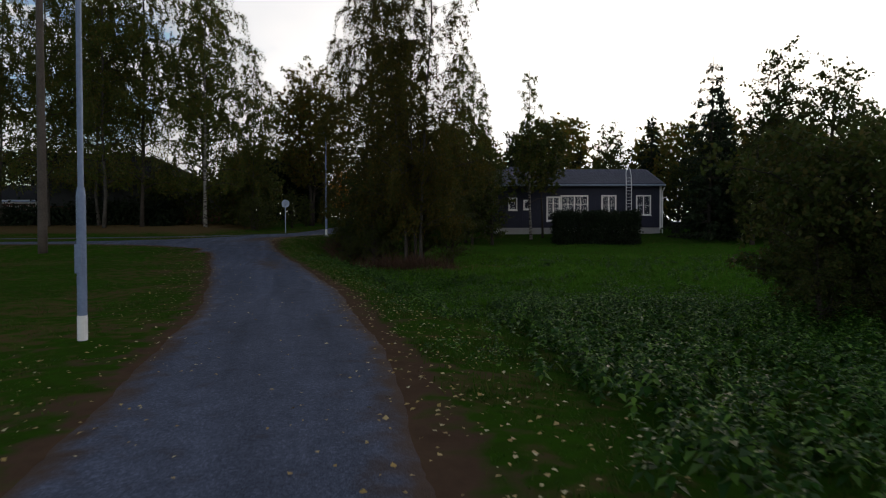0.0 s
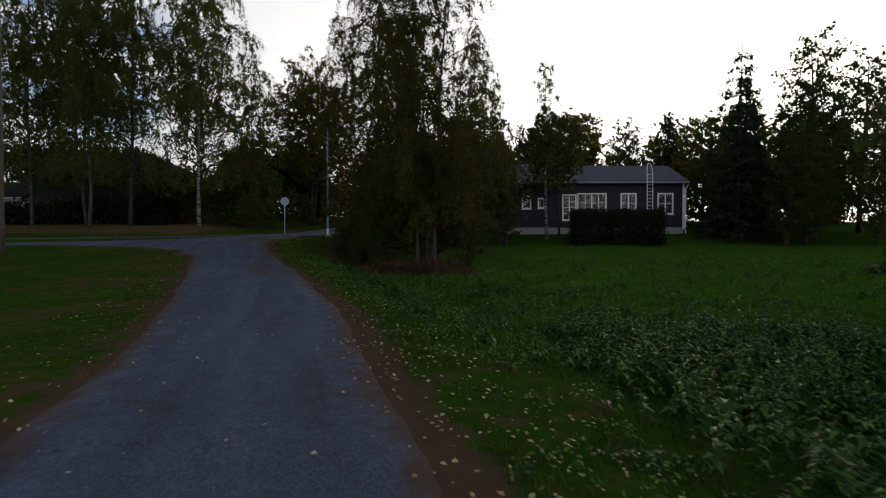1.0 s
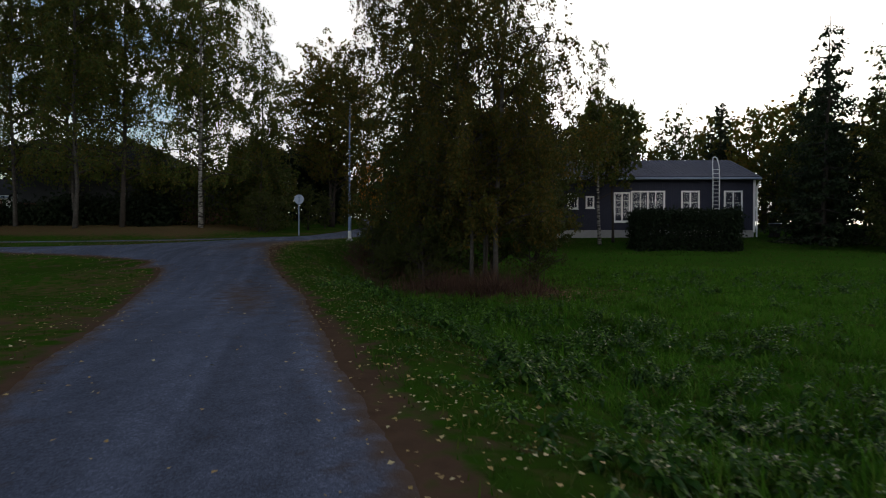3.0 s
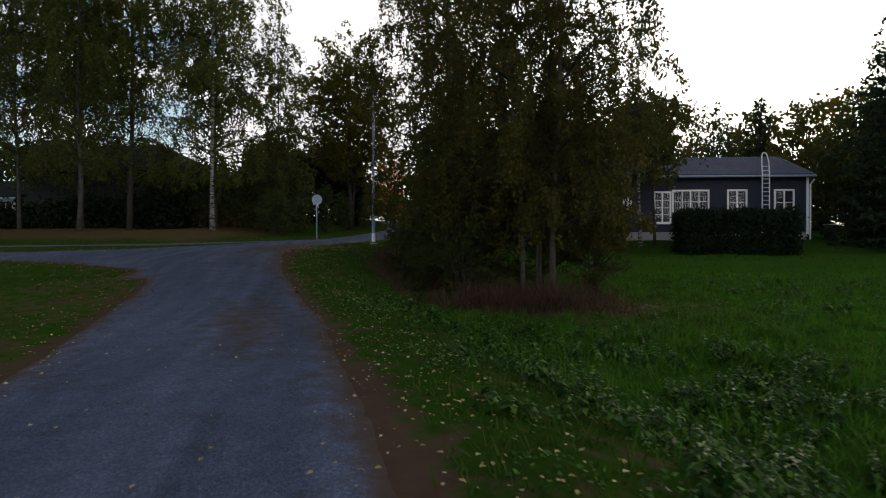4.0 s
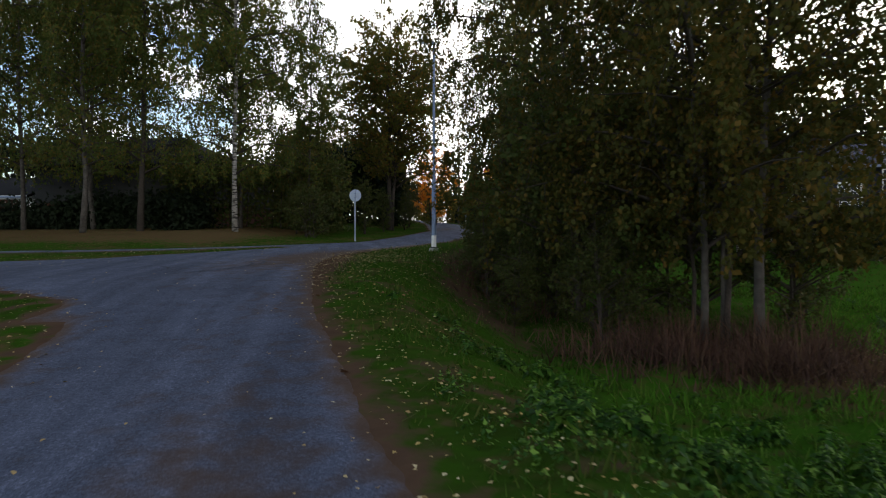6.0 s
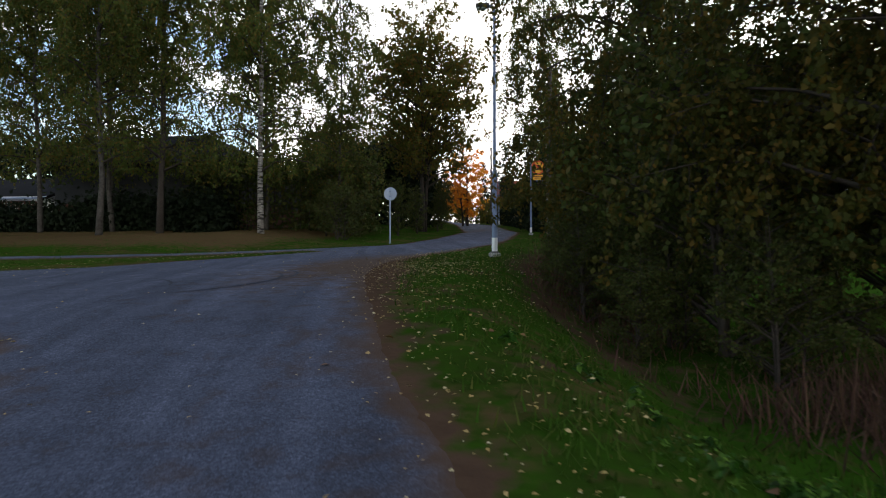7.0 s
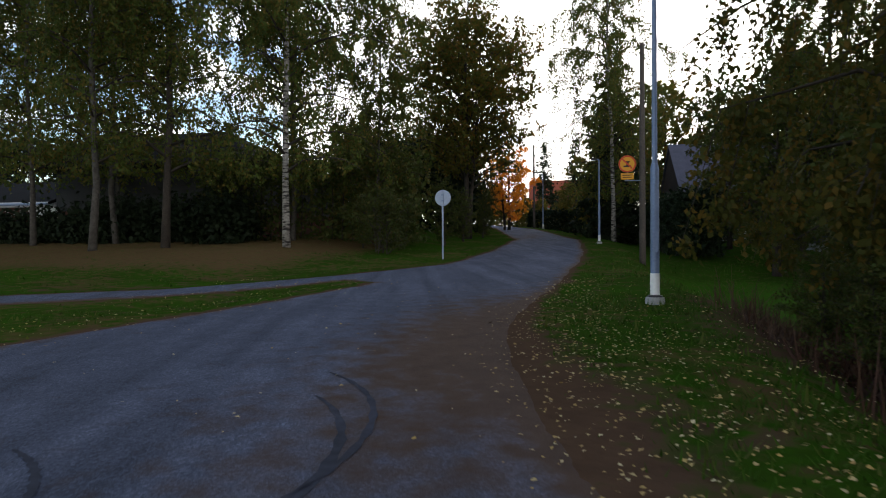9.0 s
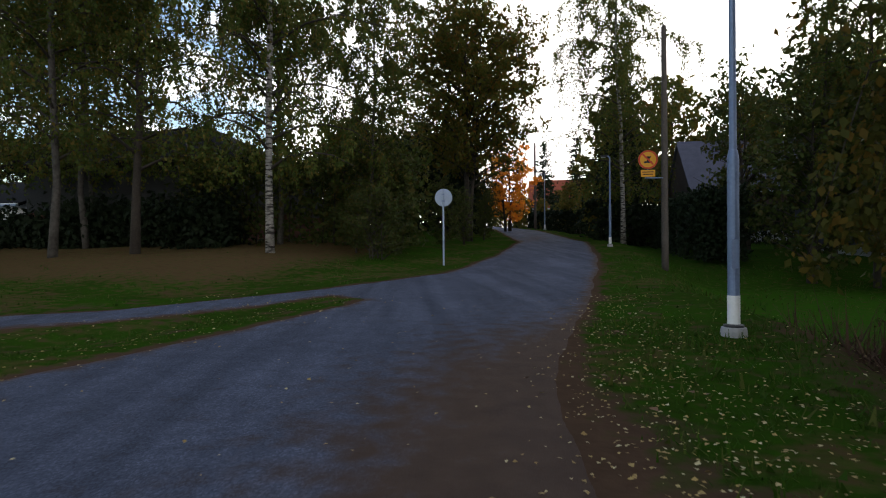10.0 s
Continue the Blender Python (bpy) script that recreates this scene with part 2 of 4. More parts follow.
GRASS = mat("grass_blades", (0.042, 0.096, 0.010), 0.7, second=(0.026, 0.056, 0.007), scale=0.45, fine=2.2, translucent=0.3, island=(0.085, 0.092, 0.022), spec=0.05)
MEADOW = mat("meadow_grass", (0.066, 0.172, 0.012), 0.7, second=(0.042, 0.112, 0.009), scale=0.35, fine=1.6, translucent=0.35, island=(0.105, 0.170, 0.026), spec=0.05)
WEED = mat("weed_leaves", (0.030, 0.092, 0.009), 0.45, second=(0.013, 0.044, 0.005), scale=1.0, fine=6, translucent=0.3, island=(0.145, 0.260, 0.038), spec=0.17)
DRY = mat("dry_stems", (0.085, 0.040, 0.024), 0.9, second=(0.045, 0.024, 0.018), scale=1.0, fine=6, translucent=0.2, island=(0.11, 0.065, 0.035))
STRAW = mat("straw_grass", (0.115, 0.085, 0.035), 0.8, second=(0.065, 0.055, 0.020), scale=0.5, fine=3, translucent=0.2, island=(0.06, 0.085, 0.015), spec=0.05)
FALLEN = mat("fallen_leaves", (0.38, 0.27, 0.08), 0.6, second=(0.24, 0.145, 0.045), scale=2, fine=9, island=(0.50, 0.43, 0.24))
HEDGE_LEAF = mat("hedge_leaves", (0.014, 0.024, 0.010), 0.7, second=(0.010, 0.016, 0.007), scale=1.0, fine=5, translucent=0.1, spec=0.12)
GALV = mat("galvanised_steel", (0.19, 0.25, 0.38), 0.5, 0.4, second=(0.145, 0.19, 0.29), scale=3, fine=30)
GREY_PAINT = mat("grey_painted_metal", (0.30, 0.36, 0.46), 0.5, 0.3, second=(0.25, 0.30, 0.39), scale=4, fine=40)
DARK_METAL = mat("dark_metal", (0.05, 0.05, 0.055), 0.5, 0.5)
CONCRETE = mat("concrete", (0.33, 0.33, 0.34), 0.9, second=(0.30, 0.29, 0.28), scale=3, fine=30, bump=0.3, bump_scale=60)
WHITE = mat("white_paint", (0.80, 0.80, 0.80), 0.6, second=(0.68, 0.68, 0.67), scale=3, fine=30)
NAVY = mat("dark_blue_paint", (0.024, 0.027, 0.050), 0.7, second=(0.018, 0.020, 0.038), scale=2, fine=30)
TILE = mat("roof_tile", (0.078, 0.080, 0.112), 0.7, second=(0.050, 0.052, 0.074), scale=2, fine=20, obj_random=0.15)
DARK_ROOF = mat("dark_roof", (0.022, 0.020, 0.020), 0.95, second=(0.015, 0.014, 0.014), scale=1, fine=12, spec=0.05)
DARK_WOOD = mat("dark_brown_wood", (0.050, 0.034, 0.026), 0.85, second=(0.034, 0.022, 0.018), scale=1.5, fine=20, obj_random=0.2)
POLE_WOOD = mat("weathered_pole_wood", (0.098, 0.082, 0.070), 0.9, second=(0.055, 0.046, 0.040), scale=1.5, fine=20, bump=0.4, bump_scale=30)
YELLOW = mat("yellow_sign", (0.62, 0.29, 0.015), 0.5, second=(0.54, 0.25, 0.015), scale=4, fine=30)
RED = mat("red_sign_paint", (0.50, 0.05, 0.02), 0.5)
BLACK = mat("black_paint", (0.02, 0.02, 0.02), 0.6)
BRICK_RED = mat("red_roof_tile", (0.30, 0.075, 0.035), 0.8, second=(0.22, 0.05, 0.03), scale=1.5, fine=12)
PLASTER = mat("pale_plaster", (0.45, 0.40, 0.34), 0.9, second=(0.36, 0.32, 0.27), scale=1.5, fine=20)


def glass_material():
    m = bpy.data.materials.new("window_glass")
    m.use_nodes = True
    p = m.node_tree.nodes["Principled BSDF"]
    p.inputs["Base Color"].default_value = (0.9, 0.95, 0.95, 1)
    p.inputs["Roughness"].default_value = 0.03
    p.inputs["Transmission Weight"].default_value = 1.0
    p.inputs["IOR"].default_value = 1.45
    return m


GLASS = glass_material()
CURTAIN = mat("pale_curtain", (0.45, 0.50, 0.52), 0.9, second=(0.32, 0.37, 0.40), scale=2, fine=20)


# ---- mesh helpers ----
class Geo:
    """Gathers vertices and faces of one mesh."""

    def __init__(self):
        self.v, self.f, self.n = [], [], 0

    def add(self, verts, faces):
        verts = np.asarray(verts, float).reshape(-1, 3)
        self.f += [tuple(i + self.n for i in face) for face in faces]
        self.v.append(verts)
        self.n += len(verts)
        return self

    def box(self, x0, x1, y0, y1, z0, z1):
        return self.add([(x, y, z) for z in (z0, z1) for x, y in ((x0, y0), (x1, y0), (x1, y1), (x0, y1))],
                        [(3, 2, 1, 0), (4, 5, 6, 7), (0, 1, 5, 4), (1, 2, 6, 5), (2, 3, 7, 6), (3, 0, 4, 7)])

    def tube(self, pts, radii, sides=8, cap=True):
        pts = np.asarray(pts, float)
        k = len(pts)
        a = np.arange(sides) * 2 * math.pi / sides
        vs = []
        for i in range(k):
            d = Vector(pts[min(i + 1, k - 1)] - pts[max(i - 1, 0)])
            d = d.normalized() if d.length > 1e-9 else Vector((0, 0, 1))
            u = d.cross(Vector((1, 0, 0)) if abs(d.x) < 0.8 else Vector((0, 1, 0))).normalized()
            w = d.cross(u)
            vs.append(pts[i] + radii[i] * (np.cos(a)[:, None] * np.array(u) + np.sin(a)[:, None] * np.array(w)))
        fs = [(i * sides + j, i * sides + (j + 1) % sides, (i + 1) * sides + (j + 1) % sides, (i + 1) * sides + j) for i in range(k - 1) for j in range(sides)]
        if cap:
            fs += [tuple(range(sides))[::-1], tuple((k - 1) * sides + j for j in range(sides))]
        return self.add(np.concatenate(vs), fs)

    def lathe(self, x, y, profile, sides=16):
        """profile: (radius, height) from the bottom up."""
        return self.tube([(x, y, z) for r, z in profile], [r for r, z in profile], sides)

    def mesh(self, name, material, smooth=False):
        me = bpy.data.meshes.new(name)
        me.from_pydata(np.concatenate(self.v).tolist(), [], self.f)
        me.materials.append(material)
        if smooth:
            me.polygons.foreach_set("use_smooth", [True] * len(me.polygons))
        me.update()
        return me


def part(name, geo, material, parent=None, label="", smooth=False, bevel=0.0):
    me = geo.mesh(name, material, smooth)
    if bevel:
        bm = bmesh.new()
        bm.from_mesh(me)
        bmesh.ops.bevel(bm, geom=bm.edges[:], offset=bevel, segments=1, affect="EDGES", clamp_overlap=True)
        bm.to_mesh(me)
        bm.free()
    ob = new(name, me)
    if parent is not None:
        ob.parent = parent
    if label:
        tagged(ob, label)
    return ob


def quads_mesh(name, corners, material, smooth=False):
    """A mesh of many separate four-cornered pieces, corners: n x 4 x 3."""
    c = np.asarray(corners, np.float32)
    n = len(c)
    me = bpy.data.meshes.new(name)
    me.vertices.add(4 * n)
    me.vertices.foreach_set("co", c.reshape(-1))
    me.loops.add(4 * n)
    me.loops.foreach_set("vertex_index", np.arange(4 * n, dtype=np.int32))
    me.polygons.add(n)
    me.polygons.foreach_set("loop_start", np.arange(0, 4 * n, 4, dtype=np.int32))
    me.update(calc_edges=True)
    me.materials.append(material)
    return me


def leaf_quads(rng, p, size, droop=0.5, fold=0.25, narrow=0.62, flat=False):
    """Diamond leaves at the points p, turned at random and hanging by droop."""
    n = len(p)
    d = rng.normal(size=(n, 3))
    d[:, 2] -= droop * 2
    d /= np.linalg.norm(d, axis=1)[:, None]
    if flat:
        d[:, 2] = 0.5 * d[:, 2] - 0.15
        d /= np.linalg.norm(d, axis=1)[:, None]
    u = np.cross(d, np.array([0, 0, 1.0]) + 0.6 * rng.normal(size=(n, 3)) if flat else rng.normal(size=(n, 3)))
    u /= np.linalg.norm(u, axis=1)[:, None] + 1e-9
    w = np.cross(d, u)
    s = size * rng.uniform(0.65, 1.35, (n, 1))
    mid = p + d * s * 0.45
    lift = w * s * fold * 0.5
    return np.stack([p, mid + u * s * narrow * 0.5 + lift, p + d * s, mid - u * s * narrow * 0.5 + lift], 1)


# ---- the lie of the land ----
PATH_RISE = [(-30, -0.3), (0, 0), (6, 0.07), (11, 0.16), (15, 0.28), (18, 0.37), (20.5, 0.57), (22.6, 0.9), (25, 1.05), (31, 1.25), (42, 1.56), (60, 2.5), (85, 4.0), (140, 5)]
FIELD_RISE = [(-30, -0.4), (0, -0.3), (14, -0.3), (24, 0.0), (44, 0.7), (49, 1.5), (60, 2), (85, 3.2), (140, 5)]
RIGHT_EDGE = [(-30, 3.0), (0, 0.35), (2.5, -0.05), (6.4, -0.75), (11, -2.0), (13.7, -2.95), (17.9, -4.35), (19.5, -5.15), (22.5, -6.5), (26, -7.6), (29, -8.1), (31.3, -7.7), (35, -7.35), (44.7, -6.6), (56.5, -6.4), (76, -9.5), (90, -14), (110, -24)]
LEFT_EDGE = [(-30, 0.2), (0, -1.5), (2.8, -1.95), (4.5, -2.4), (7.7, -3.3), (10.8, -4.3), (14, -5.55), (18, -7.1), (20.7, -8.2), (21.8, -8.9), (23, -10.5)]
ROAD_LEFT = [(21.8, -8.9), (23, -12), (25, -14), (26, -13.2), (27, -12.6), (29, -12), (31, -11.5), (33, -11.0), (33.7, -11.0), (34.3, -12), (35.2, -12.4), (39.2, -10.8), (47, -10.2), (58, -10), (78, -13.3), (95, -20), (110, -28)]
LANE_NEAR = [(-80, 20), (-30, 22.6), (-14.3, 23.3), (-10.8, 22.6), (-8.9, 21.8)]
LANE_FAR = [(-80, 22.2), (-30, 24.2), (-16, 24.9), (-14, 25.6), (-12.6, 26.9), (-9, 27.2)]
FOOT_NEAR = [(-80, 27), (-40, 27.2), (-20, 28.2), (-15.5, 29.8), (-13.6, 31), (-12.4, 32.7), (-11.5, 35)]
FOOT_FAR = [(-80, 28.1), (-40, 28.3), (-21, 29.2), (-16.5, 30.7), (-14.3, 32.05), (-12.5, 35), (-11.5, 37)]


def along(u, knots):
    """Knots joined smoothly, for numbers or arrays."""
    xs, ys = [k[0] for k in knots], [k[1] for k in knots]
    return (np.interp(u - 0.8, xs, ys) + 2 * np.interp(u, xs, ys) + np.interp(u + 0.8, xs, ys)) / 4


def sharp(u, knots):
    return np.interp(u, [k[0] for k in knots], [k[1] for k in knots])


def smooth01(a, b, x):
    u = np.clip((x - a) / (b - a), 0, 1)
    return u * u * (3 - 2 * u)


def waves(x, y, s):
    return np.sin(x * 1.7 / s + np.sin(y * 1.1 / s + 1.3) * 1.2) * np.sin(y * 1.9 / s + np.sin(x * 1.3 / s) * 1.1)


def road_depth(x, y):
    """How far inside the tarmac a place lies, in metres; negative on the grass."""
    x, y = np.asarray(x, float), np.asarray(y, float)
    r = along(y, RIGHT_EDGE)
    a = np.minimum.reduce([(x - along(y, LEFT_EDGE)) * 0.94, (r - x) * 0.94, 22.6 - y])
    b = np.minimum.reduce([x - sharp(y, ROAD_LEFT), r - x, y - 21.0])
    c = np.minimum.reduce([y - along(x, LANE_NEAR), (sharp(x, LANE_FAR) - y) * 0.8, -9.0 - x])
    d = np.minimum.reduce([(y - sharp(x, FOOT_NEAR)) * 0.8, (sharp(x, FOOT_FAR) - y) * 0.8, -11.6 - x])
    return np.maximum.reduce([a, b, c, d]) + 0.05 * waves(x * 0.83, y * 1.1, 1.9) + 0.018 * waves(y + 0.7 * x, x, 0.53) + 0.012 * waves(x, y * 0.7, 0.19)


def land(x, y):
    """Height of the ground."""
    x, y = np.asarray(x, float), np.asarray(y, float)
    a = along(y, PATH_RISE) + 0.5 * smooth01(12, 18, -x) * smooth01(33, 41, y)
    b = along(y, FIELD_RISE)
    brink = 0.5 + 0.7 * smooth01(22, 29, y) + 0.9 * np.exp(-((y - 30.0) / 4.0) ** 2)
    k = smooth01(0.0, 2.5, x - along(y, RIGHT_EDGE) - brink)
    z = a + (b - a) * k
    rough = smooth01(0.0, 1.2, -road_depth(x, y))
    lumps = k * (0.055 * waves(x * 1.1, y, 0.42) + 0.03 * waves(y, x * 0.9, 0.27)) * smooth01(30, 26, y)
    return z + rough * (0.035 * waves(x, y, 1.1) + 0.05 * waves(y, x, 2.7) + lumps)


def spread(parts):
    return np.concatenate([np.arange(a, b, s) for a, b, s in parts])


def grid_mesh(name, xs, ys, height, material, keep=None, attrs=()):
    gx, gy = np.meshgrid(xs, ys)
    gz = height(gx, gy)
    nx, ny = len(xs), len(ys)
    i = np.arange(nx * ny).reshape(ny, nx)
    f = np.stack([i[:-1, :-1], i[:-1, 1:], i[1:, 1:], i[1:, :-1]], -1).reshape(-1, 4)
    if keep is not None:
        kk = keep(gx, gy)
        f = f[np.any(kk.reshape(-1)[f], axis=1)]
    used = np.unique(f)
    remap = np.full(nx * ny, -1)
    remap[used] = np.arange(len(used))
    co = np.stack([gx, gy, gz], -1).reshape(-1, 3)[used]
    f = remap[f]
    me = bpy.data.meshes.new(name)
    me.vertices.add(len(co))
    me.vertices.foreach_set("co", co.astype(np.float32).reshape(-1))
    me.loops.add(f.size)
    me.loops.foreach_set("vertex_index", f.astype(np.int32).reshape(-1))
    me.polygons.add(len(f))
    me.polygons.foreach_set("loop_start", np.arange(0, f.size, 4, dtype=np.int32))
    me.update(calc_edges=True)
    me.polygons.foreach_set("use_smooth", np.ones(len(f), bool))
    for att, fun in attrs:
        a = me.attributes.new(att, "FLOAT", "POINT")
        a.data.foreach_set("value", np.asarray(fun(co[:, 0], co[:, 1]), np.float32))
    me.materials.append(material)
    return new(name, me)


def bare_soil(x, y):
    d = -road_depth(x, y)
    right = smooth01(-0.5, 0.3, x - along(y, RIGHT_EDGE))
    wide = 0.2 + 0.2 * right * smooth01(18, 14, y) + 0.8 * right * np.exp(-((y - 26.5) / 2.2) ** 2)
    off = x - along(y, RIGHT_EDGE)
    bank = 0.75 * np.exp(-((off - 2.75 - 0.25 * waves(x, y, 0.8)) / 0.75) ** 2) * smooth01(22, 25, y) * smooth01(35, 32, y)      # eroded ditch side
    spots_ = 0.55 * smooth01(0.25, 0.9, waves(x, y, 0.45) + 0.6 * waves(y, x, 0.19)) * smooth01(2.4, 0.6, d)
    return np.maximum.reduce([smooth01(1.25, 0.2, d / wide), bank, spots_])


def dry_patch(x, y):
    bank = smooth01(33.5, 37.0, y) * smooth01(-13.0, -16.0, x) * smooth01(60, 46, y)
    under = np.exp(-(((x + 0.2) / 2.6) ** 2 + ((y - 23.0) / 2.0) ** 2))
    lawn = 0.5 * smooth01(-3.5, -6.0, x) * smooth01(23, 18, y) * (0.5 + 0.5 * waves(x, y, 2.2))
    return np.maximum.reduce([0.85 * bank, 0.8 * under, lawn, 0.15 + 0.3 * smooth01(0.5, -0.5, x - along(y, RIGHT_EDGE) - 2) * smooth01(-0.3, 0.9, waves(x * 0.9, y, 1.6) + 0.5 * waves(y, x, 0.6))])


def lush_meadow(x, y):
    return 1.2 * smooth01(1.6, 3.6, x - along(y, RIGHT_EDGE)) * smooth01(46, 42, y) * smooth01(4.5, 10.5, y + 0.5 * waves(x, y, 1.4)) * smooth01(2.6, 3.4, np.hypot(x + 1.5, y - 25.5))


def sand_drift(x, y):
    edge = np.exp(-np.clip(road_depth(x, y), 0, 9) / 0.16)
    junction = 1.9 * np.exp(-(((x + 8.2) / 1.15) ** 2 + ((y - 28.0) / 3.6) ** 2)) + 0.4 * np.exp(-(((x + 6.7) / 0.5) ** 2 + ((y - 22.5) / 3.0) ** 2))
    far = 0.6 * np.exp(-(((x + 9.3) / 1.0) ** 2 + ((y - 62) / 6.0) ** 2))
    mid = 0.75 * np.exp(-(((x + 5.2 + 0.4 * (y - 17.5)) / 0.5) ** 2 + ((y - 17.5) / 2.0) ** 2))
    return np.clip(1.15 * edge + 0.6 * junction + far + mid, 0, 1.4)


GX = spread([(-700, -100, 60), (-100, -40, 6), (-40, -20, 1.0), (-20, 9, 0.23), (9, 40, 0.8), (40, 100, 6), (100, 760, 60)])
GY = spread([(-300, -30, 45), (-30, -3, 1.5), (-3, 36, 0.22), (36, 70, 0.6), (70, 130, 3), (130, 1100, 80)])
ground = grid_mesh("ground", GX, GY, land, GROUND, attrs=(("bare", bare_soil), ("dry", dry_patch), ("lush", lush_meadow)))
tagged(ground, "uneven grassy ground with bare soil along the path", "ground", kind="structure")


def tarmac_height(x, y):
    return land(x, y) + np.clip(road_depth(x, y) * 0.16, -0.05, 0.014)


RX = spread([(-80, -30, 1.0), (-30, 2.2, 0.14)])
RY = spread([(-14, 44, 0.14), (44, 112, 0.5)])
road = grid_mesh("road", RX, RY, tarmac_height, ASPHALT, keep=lambda x, y: road_depth(x, y) > -0.12, attrs=(("sand", sand_drift),))
tagged(road, "worn bluish grey asphalt path joining a lane", "road", kind="structure")


# ---- trees ----
def tree(name, x, y, h, radius, kind, seed, label, leaves, size, low=0.15, lean=0.0, trunk_r=None, bark=None, leafmat=None, stems=1, limbs=34, hang=0.0, sink=0.15, shape="oval", clear=0.0, twiggy=True, top_heavy=False):
    """A trunk with limbs and twigs and a crown of single leaves along them."""
    if y > 39 and leaves > 6000 and shape != "birch":
        # far crowns: fewer, larger leaves
        leaves, size = int(leaves * 0.6), size * 1.29
    rng = np.random.default_rng(seed)
    wood, twigs = Geo(), Geo()
    pts, wts = [], []
    trunk_r = trunk_r or h * 0.011 + 0.03
    for s in range(stems):
        a0 = rng.uniform(0, 6.28)
        off = np.array([math.cos(a0), math.sin(a0), 0]) * (0.0 if stems == 1 else 0.35)
        tilt = np.array([math.cos(a0), math.sin(a0), 0]) * (0.02 if stems == 1 else 0.06) * h + np.array([lean, 0, 0])
        hs = h * (1.0 if s == 0 else rng.uniform(0.72, 0.95))
        k = 10
        zz = np.linspace(0, 1, k)
        wob = np.cumsum(rng.normal(0, 0.012 * h / k * 3, (k, 2)), 0)
        axis = off + np.stack([tilt[0] * zz ** 1.3 + wob[:, 0], tilt[1] * zz ** 1.3 + wob[:, 1], -sink + (hs + sink) * zz], 1)
        rad = trunk_r * (1.0 if s == 0 else 0.75) * (1 - 0.93 * zz) ** 0.9
        rad[0] *= 1.25
        wood.tube(axis, rad, 8)
        nl = int(limbs if stems == 1 else limbs / stems * 1.3)
        for i in range(nl):
            f = low + (0.985 - low) * ((i + rng.uniform(0, 1)) / nl)
            if shape == "cone":
                f = low + (0.985 - low) * ((i // 6) * 6 + rng.uniform(0, 1.6)) / nl      # whorls
            b = np.array([np.interp(f, zz, axis[:, j]) for j in range(3)])
            g = (f - low) / (1 - low)
            if shape == "cone":
                ln = radius * (1.02 - g) ** 0.85 * rng.uniform(0.75, 1.1) + 0.12
            elif shape == "birch":
                ln = radius * (math.sin(math.pi * min(1, 0.22 + 0.78 * g ** 0.75)) ** 0.7 * 0.95 + 0.12) * rng.uniform(0.6, 1.15)
            else:
                ln = radius * (math.sin(math.pi * min(1, 0.16 + 0.80 * g)) ** 0.6) * rng.uniform(0.7, 1.12) + 0.15
            az = i * 2.4 + rng.uniform(-0.5, 0.5)
            out = np.array([math.cos(az), math.sin(az), 0])
            q = np.linspace(0, 1, 5)[:, None]
            if shape == "cone":
                rise = -0.10 * ln * q + 0.10 * ln * q ** 3 - 0.12 * ln * q * (1 - g)
            else:
                rise = ln * (0.75 * q - (0.25 + 0.35 * hang) * q ** 2)
            limb = b + out * ln * q + np.concatenate([np.zeros((5, 2)), rise], 1) + rng.normal(0, 0.03 * ln, (5, 3)) * q
            r0 = min(0.5 * trunk_r * (1 - f) + 0.012, 0.02 + 0.02 * ln)
            twigs.tube(limb, r0 * (1 - 0.85 * q[:, 0]), 3, cap=False)
            tw = max(3, int(ln * 4.5))
            for j in range(tw):
                u = rng.uniform(0.06 if shape == "birch" else 0.22, 1.0)
                c = np.array([np.interp(u, q[:, 0], limb[:, m]) for m in range(3)])
                tl = (0.25 + 0.28 * ln * (1.15 - u)) * rng.uniform(0.6, 1.3)
                d = out * rng.uniform(-0.2, 0.9) + rng.normal(0, 0.55, 3)
                d[2] = d[2] * 0.5 + (0.15 if shape != "cone" else -0.15)
                d /= np.linalg.norm(d)
                drop = hang * rng.uniform(0.3, 1.9) * (1.1 - 0.45 * g)
                m = 5
                v = np.linspace(0, 1, m)[:, None]
                tp = c + d * tl * v ** 0.7 - np.array([0, 0, 1.0]) * drop * v ** 1.8
                low_end = clear + 0.08 + rng.uniform(0, 0.25 + 0.6 * clear)
                tp[:, 2] = np.where(tp[:, 2] < low_end, low_end + 0.25 * (low_end - tp[:, 2]), tp[:, 2])
                if twiggy and j % 3 == 0:
                    twigs.tube(tp[::4], [0.007, 0.003], 3, cap=False)
                pts.append(tp)
                wts.append(tl + drop)
    P, W = np.array(pts), np.array(wts)
    if top_heavy:
        W = W * (0.33 + 0.67 * smooth01(0.24, 0.46, P[:, 2, 2] / h))
    pick = rng.choice(len(P), leaves, p=W / W.sum())
    u = rng.uniform(0.1, 1.02, leaves) * (P.shape[1] - 1)
    i0 = np.clip(u.astype(int), 0, P.shape[1] - 2)
    fr = (u - i0)[:, None]
    at_twig = P[pick, i0] * (1 - fr) + P[pick, i0 + 1] * fr
    at_twig = at_twig + rng.normal(0, 0.03 + size * 0.3, at_twig.shape)
    at_twig[:, 2] = np.maximum(at_twig[:, 2], 0.05)
    quads = leaf_quads(rng, at_twig, size, droop=0.7 if hang else 0.3)
    top = new(name)
    top.location = (x, y, float(land(x, y)))
    part("trunk", wood, bark or DARK_BARK, top, smooth=True)
    tagged(part("branchwork", twigs, DARK_BARK, top, smooth=True), kind="stuff")
    crown = new("crown", quads_mesh("crown", quads, leafmat))
    crown.parent = top
    return tagged(top, label, "tree" if kind != "bush" else "bush", group=kind)


